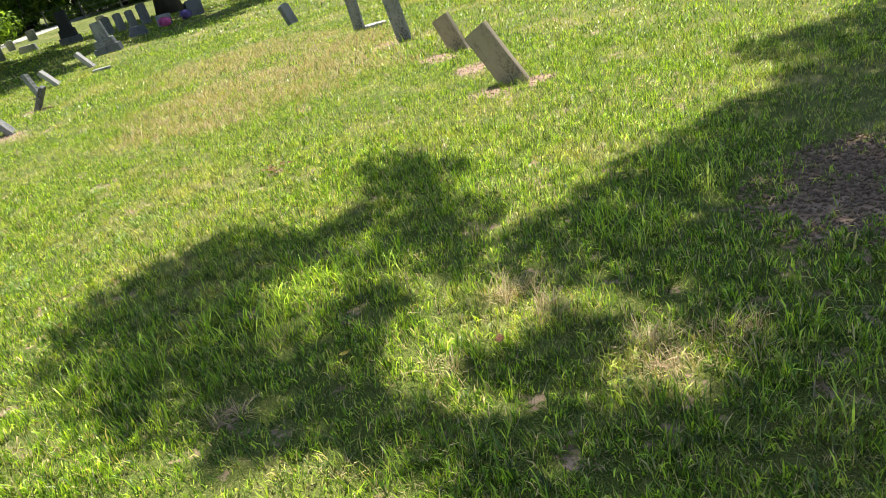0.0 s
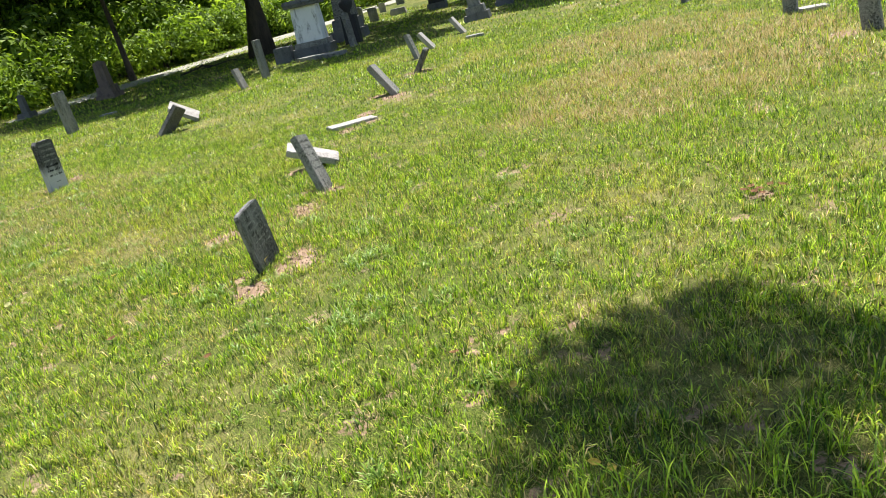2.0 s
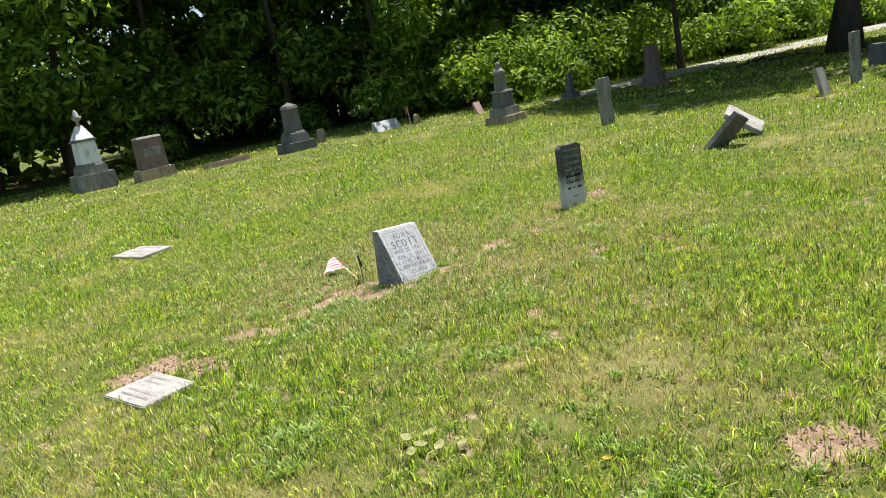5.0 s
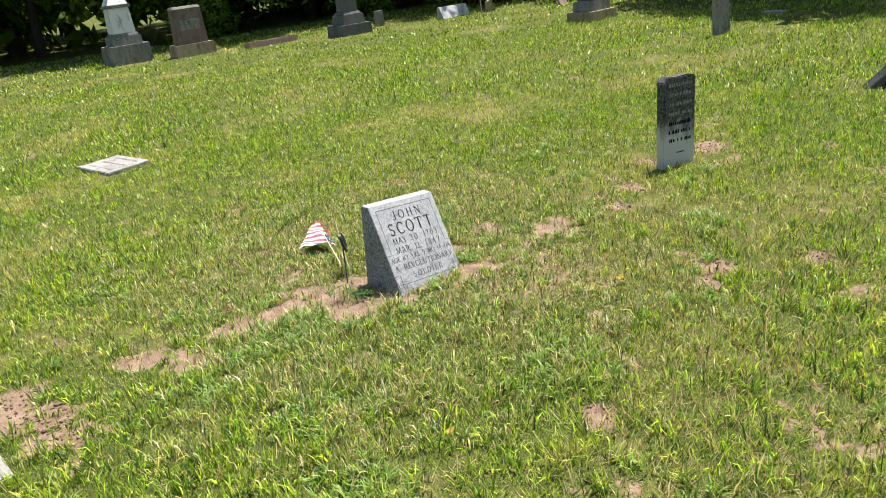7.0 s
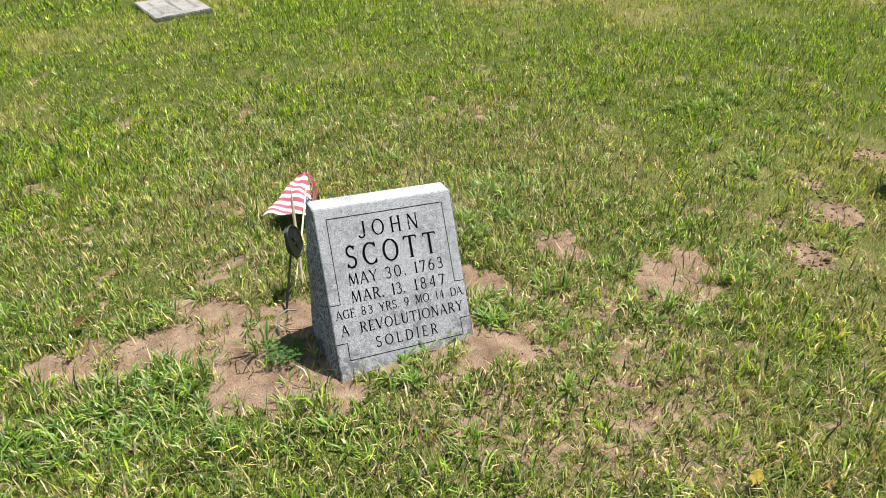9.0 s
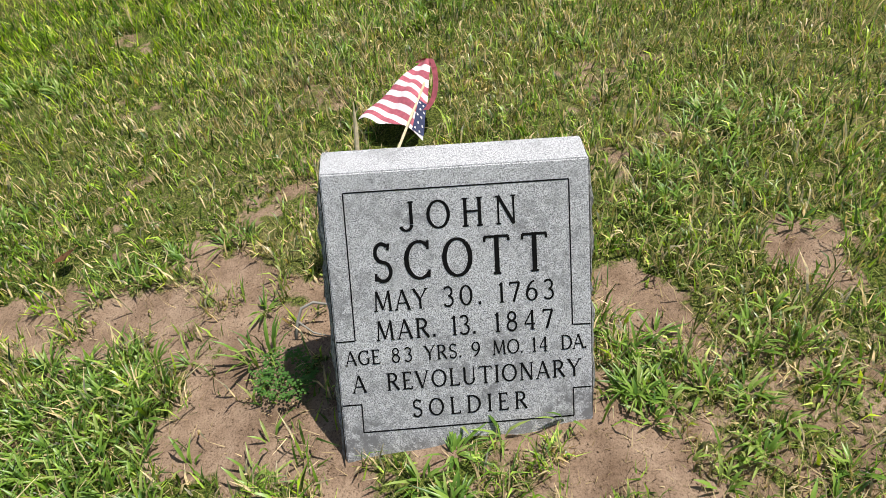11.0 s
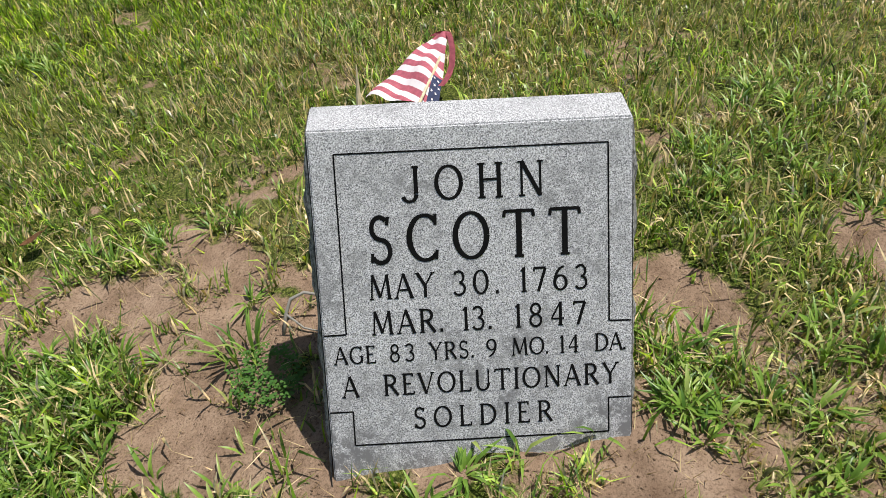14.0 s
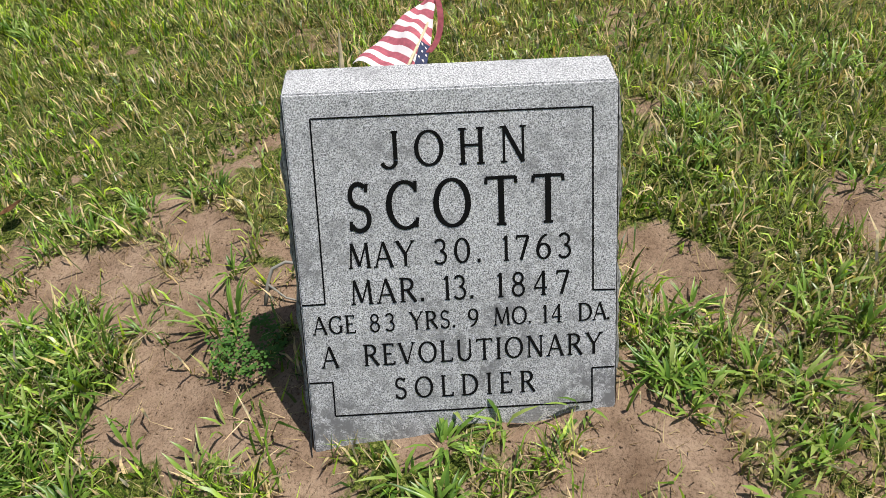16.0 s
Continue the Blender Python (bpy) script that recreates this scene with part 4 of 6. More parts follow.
# ---- flag and marker behind the slant stone ----
def grave_flag():
    """A small striped flag on a thin stick that has fallen back; the cloth hangs over its end like a tent."""
    root = thing("grave_flag", Matrix.Identity(4), "small red and white striped flag fallen on the grass", "flag")
    z0 = float(G(-11.6, 5.5))
    part("stick", tube([(-10.96, 5.553, z0 - 0.03), (-11.3, 5.565, z0 + 0.045), (-11.86, 5.54, z0 + 0.125)], 0.005, 0.004), WOOD_STICK, root)
    apex, left, right = Vector((-11.885, 5.525, z0 + 0.150)), Vector((-11.665, 5.340, z0 + 0.030)), Vector((-11.60, 5.600, z0 + 0.055))

    def cloth(w, f, lift=0.0):
        """A place on the cloth: w from its left edge to its right one, f from the near hem to the apex."""
        p = left.lerp(right, w).lerp(apex + Vector((0, 0.035 * (w - 0.5), 0)), f)
        ridge = max(0.0, 1 - abs(w - 0.52) / 0.52)
        p.z += (0.038 * ridge * (1 - f) + 0.012 * math.sin(w * 9.5 + f * 2.5) * (1 - f) + 0.006 * math.sin(f * 11 + w * 5) + lift)
        p.x += 0.012 * math.sin(w * 7) * (1 - f)
        return p

    n = 13  # stripes slant over the cloth, from the near hem to the apex
    for k in range(-1, n):
        bm = bmesh.new()
        rows = []
        for s in (k / n, (k + 0.34) / n, (k + 0.67) / n, (k + 1) / n):
            rows.append([bm.verts.new(cloth(j / 16, min(1.0, max(0.0, s + (0.24 * (0.55 - j / 16) + 0.05 * math.sin(j / 16 * 6)) * (1 - s))))) for j in range(17)])
        for a, b in zip(rows, rows[1:]):
            for j in range(16):
                if (a[j].co - b[j].co).length + (a[j + 1].co - b[j + 1].co).length > 1e-5:
                    bm.faces.new((a[j], a[j + 1], b[j + 1], b[j]))
        bmesh.ops.remove_doubles(bm, verts=bm.verts, dist=1e-5)
        bmesh.ops.delete(bm, geom=[v for v in bm.verts if not v.link_faces], context="VERTS")
        if bm.faces:
            part("stripe", bm, CLOTH_RED if k % 2 == 0 else CLOTH_WHITE, root, smooth=True)
        else:
            bm.free()
    # the blue corner with its white stars
    bm = bmesh.new()
    g = [[bm.verts.new(cloth(0.85 + 0.16 * j / 6, 0.0 + 0.40 * i / 6 + 0.05 * j / 6, 0.003)) for j in range(7)] for i in range(7)]
    for i in range(6):
        for j in range(6):
            bm.faces.new((g[i][j], g[i + 1][j], g[i + 1][j + 1], g[i][j + 1]))
    canton = part("canton", bm, CLOTH_BLUE, root, "dark blue corner", smooth=True)
    for i in range(5):
        for j in range(2):
            w, f = 0.885 + 0.065 * j + 0.03 * (i % 2), 0.05 + 0.08 * i
            c, e1, e2 = cloth(w, f, 0.0045), cloth(w + 0.02, f, 0.0045), cloth(w, f + 0.02, 0.0045)
            e1, e2 = (e1 - c).normalized(), (e2 - c).normalized()
            bm = bmesh.new()
            bm.faces.new([bm.verts.new(c + (e1 * math.cos(a) + e2 * math.sin(a)) * (0.0055 if q % 2 == 0 else 0.0024)) for q, a in enumerate(math.pi / 2 + math.tau * q / 10 for q in range(10))])
            part("star", bm, CLOTH_WHITE, canton)
    # a loose red band runs up the right edge and round the tip
    bm = bmesh.new()
    rows = []
    for k in range(15):
        u = k / 14
        p = cloth(1.0, 0.35 + 0.65 * min(1.0, u / 0.7)) + Vector((0, 0.022 * math.sin(math.pi * min(1.0, u / 0.7)), 0.004))
        if u > 0.7:
            p += Vector((-0.020 * math.sin((u - 0.7) / 0.3 * math.pi), -0.05 * (u - 0.7) / 0.3, -0.012 * (u - 0.7) / 0.3))
        rows.append([bm.verts.new(p + Vector((0.004, -0.006, 0.002))), bm.verts.new(p + Vector((-0.005, 0.008, -0.002)))])
    for a, b in zip(rows, rows[1:]):
        bm.faces.new((a[0], a[1], b[1], b[0]))
    bmesh.ops.solidify(bm, geom=list(bm.faces), thickness=0.001)
    part("hem", bm, CLOTH_RED, root, "faded red hem")


grave_flag()


def grave_marker():
    """A bronze medallion on a thin rod, with a pointed wooden stake beside it."""
    z0 = float(G(-11.0, 5.56))
    root = thing("grave_marker", Matrix.Identity(4), "dark bronze medallion marker on a thin rod", "grave marker")
    part("rod", tube([(-10.94, 5.545, z0 - 0.05), (-11.145, 5.59, z0 + 0.27)], 0.0045), BRONZE, root)
    m = look((-11.12, 5.588, z0 + 0.215), (-10.86, 6.50, z0 + 0.45)) @ pose(0, 0, 0, 180, 0, 0)
    bm = bmesh.new()
    pts = []
    for k in range(20):
        r = 0.056 if k % 4 < 2 else 0.050
        pts.append((r * math.cos(k * math.tau / 20), r * 1.25 * math.sin(k * math.tau / 20)))
    lo = [bm.verts.new((x, y, -0.005)) for x, y in pts]
    hi = [bm.verts.new((x * 0.93, y * 0.93, 0.006)) for x, y in pts]
    bm.faces.new(lo[::-1])
    bm.faces.new(hi)
    for i in range(20):
        bm.faces.new((lo[i], lo[(i + 1) % 20], hi[(i + 1) % 20], hi[i]))
    bmesh.ops.transform(bm, matrix=m, verts=bm.verts)
    part("medallion", bm, BRONZE, root)
    ring = [(0.049 * math.cos(k * math.tau / 24), 0.062 * math.sin(k * math.tau / 24), 0.006) for k in range(25)]
    rim = tube(ring, 0.004, seg=6)
    bmesh.ops.transform(rim, matrix=m, verts=rim.verts)
    part("rim", rim, BRONZE, root)
    for k in range(5):
        a = math.pi / 2 + k * math.tau / 5
        ray = tube([(0, 0, 0.006), (0.012 * math.cos(a), 0.014 * math.sin(a), 0.008), (0.028 * math.cos(a), 0.036 * math.sin(a), 0.006)], 0.006, 0.001, seg=5)
        bmesh.ops.transform(ray, matrix=m, verts=ray.verts)
        part("star_ray", ray, BRONZE, root)
    st = thing("wooden_stake", Matrix.Identity(4), "thin pale wooden stake with a pointed tip", "stake")
    part("shaft", tube([(-11.10, 5.60, z0 - 0.05), (-11.245, 5.58, z0 + 0.30)], 0.006), WOOD_STICK, st)
    part("tip", tube([(-11.245, 5.58, z0 + 0.30), (-11.265, 5.578, z0 + 0.365)], 0.006, 0.001), WOOD_STICK, st)


grave_marker()
def far_flag():
    root = thing("grave_flag", place(-28.95, 13.62, 20), "small faded flag beside a brown gravestone", "flag")
    part("stick", tube([(0, 0, -0.05), (-0.06, 0, 0.62)], 0.01), WOOD_STICK, root)
    bm = bmesh.new()
    g = [[bm.verts.new((-0.055 - 0.16 * i / 5, 0.02 * math.sin(i * 1.4 + j), 0.60 - 0.05 * i / 5 - 0.17 * j / 3)) for j in range(4)] for i in range(6)]
    for i in range(5):
        for j in range(3):
            bm.faces.new((g[i][j], g[i + 1][j], g[i + 1][j + 1], g[i][j + 1]))
    bmesh.ops.solidify(bm, geom=list(bm.faces), thickness=0.003)
    part("cloth", bm, CLOTH_RED, root)


def fallen_branch(x, y, ang, size, seed):
    rnd = random.Random(seed)
    root = thing("fallen_branch", pose(x, y, float(G(x, y)) + 0.02, 0, 0, ang), "dark fallen branch with twigs in the grass", "branch", "fallen branches")
    part("stem", tube([(-size, 0, 0), (-size * 0.3, 0.06, 0.05), (size * 0.4, -0.05, 0.12), (size, 0.05, 0.05)], 0.035, 0.012), BARK, root)
    for k in range(5):
        b = rnd.uniform(-0.6, 0.8) * size
        part("twig", tube([(b, 0, 0.05), (b + 0.15, rnd.uniform(-0.3, 0.3), 0.15), (b + 0.3, rnd.uniform(-0.6, 0.6), rnd.uniform(0.05, 0.4))], 0.012, 0.004, 5), BARK, root)


far_flag()
for bx, by, ba, bs in ((-22.2, 24.4, 20, 0.9), (-22.9, 23.6, 60, 0.6), (-23.5, 24.5, -15, 0.8)):
    fallen_branch(bx, by, ba, bs, int(abs(bx * 10)))
monument("small_flag_holder", -28.95, 13.7, 0, [("post", 0.012, 0.012, -0.1, 0.55, 0.0, METAL_WIRE)], "thin metal flag post by a small stone", group="flag posts")


# ---- gravel lane and fence ----
LANE = [(-25.9, 17.5), (-26.3, 21.0), (-26.6, 25.0), (-26.7, 29.5), (-27.2, 38.0), (-28.5, 50.0), (-31.0, 70.0)]


def gravel_lane():
    bm = bmesh.new()
    rows = []
    for i, (x, y) in enumerate(LANE):
        for k in range(4):
            if i == len(LANE) - 1 and k:
                break
            x2, y2 = LANE[min(i + 1, len(LANE) - 1)]
            px, py = x + (x2 - x) * k / 4, y + (y2 - y) * k / 4
            w = 1.3 * min(1.0, 0.25 + (py - 17.5) / 5)
            wl, wr = w + 0.2 * noise.noise(Vector((px, py, 0))), w + 0.2 * noise.noise(Vector((px, py, 9)))
            z = float(G(px, py)) + 0.03
            rows.append([bm.verts.new((px - wl, py, z - 0.03)), bm.verts.new((px - wl * 0.6, py, z)), bm.verts.new((px + wr * 0.6, py, z)), bm.verts.new((px + wr, py, z - 0.03))])
    for a, b in zip(rows, rows[1:]):
        for j in range(3):
            bm.faces.new((a[j], a[j + 1], b[j + 1], b[j]))
    ob = new("road", mesh_of(bm, "road", GRAVEL, True))
    tagged(ob, "pale gravel lane along the edge of the woods", "lane", kind="structure")


gravel_lane()


def wire_fence():
    """Posts with three strands of wire at the far edge of the churchyard."""
    root = thing("wire_fence", Matrix.Identity(4), "old wire fence with wooden posts before the trees", "fence")
    pts = [(-38 + 3.2 * k, 60 - 0.25 * k) for k in range(15)]
    for x, y in pts:
        z = float(G(x, y))
        part("post", tube([(x, y, z - 0.2), (x + 0.03, y, z + 1.25)], 0.06, 0.05), WOOD_POST, root)
    for h in (0.45, 0.8, 1.15):
        part("wire", tube([(x, y, float(G(x, y)) + h - (0.03 if i % 2 else 0)) for i, (x, y) in enumerate(pts)], 0.012, seg=4), METAL_WIRE, root)


wire_fence()


# ---- trees ----
def leaf_soup(name, centres, normals, size, material, rnd, shape=2.6):
    """Diamond leaves at the centres, each turned at random round a rough normal."""
    n = len(centres)
    u = normals + rnd.normal(0, 0.55, (n, 3))
    u /= np.linalg.norm(u, axis=1)[:, None] + 1e-9
    a = rnd.normal(size=(n, 3))
    e1 = np.cross(u, a)
    e1 /= np.linalg.norm(e1, axis=1)[:, None] + 1e-9
    e2 = np.cross(u, e1)
    s = size * rnd.uniform(0.6, 1.3, (n, 1))
    v = np.stack([centres - e1 * s, centres - e2 * s / shape + u * s * 0.12, centres + e1 * s - u * s * 0.15, centres + e2 * s / shape + u * s * 0.12], 1)
    return soup(name, v, [[0, 1, 2, 3]], n, material, 4)


def crown_points(lobes, n, rnd, fill=0.55, gap=0.36):
    """Points in clumps over many lobes (x, y, z, r), mostly near their skins."""
    lobes = np.array(lobes)
    wts = lobes[:, 3] ** 2
    pick = rnd.choice(len(lobes), n, p=wts / wts.sum())
    d = rnd.normal(size=(n, 3))
    d /= np.linalg.norm(d, axis=1)[:, None]
    r = lobes[pick, 3:4] * (fill + (1.08 - fill) * rnd.random((n, 1)) ** 0.6)
    # leave gaps between twigs
    p = lobes[pick, :3] + d * r * [1, 1, 0.8]
    keep = value_noise(p[:, 0] + 1.7 * p[:, 2], p[:, 1] - 1.3 * p[:, 2], 1.6, 11) > gap
    return p[keep], (d * [1, 1, 0.6] + [0, 0, 0.6])[keep]


def tree_parts(root, height, trunk_r, lobes, n, size, material, seed, limbs=6, lean=0.0, gap=0.36):
    rnd = np.random.default_rng(seed)
    top = height * 0.75
    pts = [(lean * (k / 6) ** 2 + 0.12 * math.sin(seed + k), 0.12 * math.cos(seed * 2 + k), -0.2 + (top + 0.2) * k / 6) for k in range(7)]
    bm = tube(pts, trunk_r, trunk_r * 0.35, 12)
    for v in bm.verts:
        if v.co.z < 0.9:  # flare at the root
            k = 1 + 0.45 * max(0.0, (0.9 - v.co.z) / 1.1) ** 2
            v.co.x, v.co.y = v.co.x * k, v.co.y * k
    part("trunk", bm, BARK, root, smooth=True)
    lobes_arr = sorted(lobes, key=lambda q: -q[3])[:limbs]
    for q in lobes_arr:
        z = min(top * 0.9, max(height * 0.2, q[2] - 0.8))
        k = z / top
        s = Vector((lean * k * k, 0, z))
        e = Vector(q[:3])
        part("limb", tube([s, s.lerp(e, 0.5) + Vector((0, 0, 0.3)), e], trunk_r * 0.4, trunk_r * 0.1, 7), BARK, root, smooth=True)
    c, nn = crown_points(lobes, n, rnd, gap=gap)
    ob = new("crown", leaf_soup("crown", c, nn, size, material, rnd))
    ob.parent = root


def woods_tree(kind, seed):
    rnd = random.Random(seed)
    h = rnd.uniform(11, 15)
    lobes = []
    for k in range(26):
        z = rnd.uniform(1.6, h) if kind != "back" else rnd.uniform(0.8, h)
        spread = 3.3 * math.sin(math.pi * min(1.0, (z + 2.5) / (h + 3.0))) + 0.4
        a = rnd.random() * math.tau
        rr = spread * math.sqrt(rnd.random())
        lobes.append((rr * math.cos(a), rr * math.sin(a), z, rnd.uniform(0.9, 1.7)))
    mat = LEAF_BRIGHT if kind == "bright" else LEAF_WOOD
    root = thing("woodland_tree", pose(0, 0, 0), "leafy green deciduous tree at the wood's edge", "tree", "woods round the churchyard")
    tree_parts(root, h, rnd.uniform(0.14, 0.22), lobes, 1900 if kind == "back" else 12500, 0.42 if kind == "back" else 0.185, mat, seed, 4)
    return root


def shrub(seed):
    rnd = random.Random(seed)
    lobes = [(rnd.uniform(-1.3, 1.3), rnd.uniform(-1.3, 1.3), rnd.uniform(0.2, 1.5), rnd.uniform(0.5, 0.9)) for k in range(9)]
    root = thing("shrub", pose(0, 0, 0), "bright green leafy shrub at the wood's edge", "shrub", "undergrowth")
    r = np.random.default_rng(seed)
    for k in range(4):
        part("stem", tube([(0.1 * k - 0.15, 0.05 * k, -0.1), (0.5 * k - 0.75, 0.3 * math.sin(k), 1.0)], 0.03, 0.01, 6), BARK, root)
    c, nn = crown_points(lobes, 3000, r, 0.5)
    ob = new("foliage", leaf_soup("foliage", c, nn, 0.10, LEAF_BRIGHT, r))
    ob.parent = root
    return root


EDGE = [(-32.0, -40.0), (-38.0, -14.0), (-38.0, 2.0), (-36.3, 9.0), (-35.0, 14.0), (-36.0, 20.0), (-35.5, 30.0), (-37.0, 42.0), (-38.0, 56.0), (-30.0, 66.0), (-8.0, 68.0), (20.0, 68.0)]


def along(line, step):
    out, left = [], 0.0
    for (x0, y0), (x1, y1) in zip(line, line[1:]):
        d = math.hypot(x1 - x0, y1 - y0)
        while left < d:
            k = left / d
            out.append((x0 + (x1 - x0) * k, y0 + (y1 - y0) * k, -(y1 - y0) / d, (x1 - x0) / d))
            left += step
        left -= d
    return out


def build_woods():
    rnd = random.Random(77)
    kinds = [woods_tree("low", 101), woods_tree("bright", 102), woods_tree("bright", 103), woods_tree("low", 104), woods_tree("back", 105), woods_tree("back", 106)]
    bushes = [shrub(201), shrub(202)]
    used = set()
    spots = []
    for off, step, jit in ((0.0, 4.0, 0.9), (3.6, 3.6, 1.2), (7.5, 4.0, 1.5), (12.0, 4.6, 1.5), (17.0, 4.0, 1.5)):
        for x, y, nx, ny in along(EDGE, step):
            s = 1.0 if nx * x + ny * y > 0 else -1.0
            spots.append((x + nx * (s * off) + rnd.uniform(-jit, jit), y + ny * (s * off) + rnd.uniform(-jit, jit), off))
    for x, y, off in spots:
        k = rnd.choice((0, 1, 2, 3)) if off < 2 else rnd.choice((0, 2, 4, 5)) if off < 5 else rnd.choice((4, 5))
        sc = rnd.uniform(0.85, 1.2)
        m = pose(x, y, float(G(x, min(y, 90))), 0, 0, rnd.uniform(0, 360)) @ Matrix.Scale(sc, 4)
        if k not in used:
            used.add(k)
            kinds[k].matrix_world = m
        else:
            copy_thing(kinds[k], m)
    first = {0, 1}
    for x, y, nx, ny in along(EDGE, 3.1):
        s = 1.0 if nx * x + ny * y > 0 else -1.0
        if y < 13 and rnd.random() < 0.55:
            continue
        if 16 < y < 46:  # a thicket fills the strip beside the lane
            for q in (2.2, 3.8, 5.4):
                a, b = -q - 27.6 + rnd.uniform(-0.6, 0.6), y + rnd.uniform(-1.5, 1.5)
                copy_thing(bushes[rnd.choice((0, 1))], pose(a, b, float(G(a, b)), 0, 0, rnd.uniform(0, 360)) @ Matrix.Scale(rnd.uniform(0.7, 1.0) + 0.16 * q, 4))
        px, py = x - nx * s * rnd.uniform(0.6, 2.4), y - ny * s * rnd.uniform(0.6, 2.4)
        k = rnd.choice((0, 1))
        m = pose(px, py, float(G(px, min(py, 90))), 0, 0, rnd.uniform(0, 360)) @ Matrix.Scale(rnd.uniform(0.6, 1.25), 4)
        if k in first:
            first.discard(k)
            bushes[k].matrix_world = m
        else:
            copy_thing(bushes[k], m)


build_woods()


def big_tree(x, y, height, trunk_r, lobes, n, seed, label, size=0.16, mat=None, limbs=7, lean=0.0, gap=0.36):
    root = thing("shade_tree", pose(x, y, float(G(x, y))), label, "tree", "old trees in the churchyard")
    tree_parts(root, height, trunk_r, lobes, n, size, mat or LEAF_WOOD, seed, limbs, lean, gap)


def ring_lobes(seed, radius, z0, z1, count, r0, r1, cx=0.0, cy=0.0):
    rnd = random.Random(seed)
    out = []
    for k in range(count):
        a, q = rnd.random() * math.tau, radius * math.sqrt(rnd.random())
        out.append((cx + q * math.cos(a), cy + q * math.sin(a), rnd.uniform(z0, z1), rnd.uniform(r0, r1)))
    return out


def off_pedestal(q):
    """Whether a lobe of the old tree's crown leaves the pedestal monument in the sun."""
    k = (q[2] - 1.1) / SUN_DIR.z
    return math.hypot(q[0] - 20.9 - SUN_DIR.x * k + 15.9, q[1] + 25.3 - SUN_DIR.y * k - 21.7) > q[3] + 0.3


big_tree(-20.9, 25.3, 12.0, 0.42, [q for q in ring_lobes(5, 7.0, 5.0, 11.0, 70, 1.4, 2.2, -0.2, -0.4) if off_pedestal(q)], 30000, 301, "large old tree with dark trunk shading the graves", 0.30)
big_tree(-13.4, 36.0, 13.0, 0.50, ring_lobes(6, 6.5, 4.8, 12.0, 40, 1.2, 2.0, 1.0, -2.0), 20000, 302, "large old tree behind the far rows", 0.30)
big_tree(-27.6, 24.8, 9.0, 0.13, ring_lobes(7, 2.2, 4.0, 9.0, 14, 0.8, 1.3), 5000, 303, "slender tree beside the gravel lane", lean=-0.8)


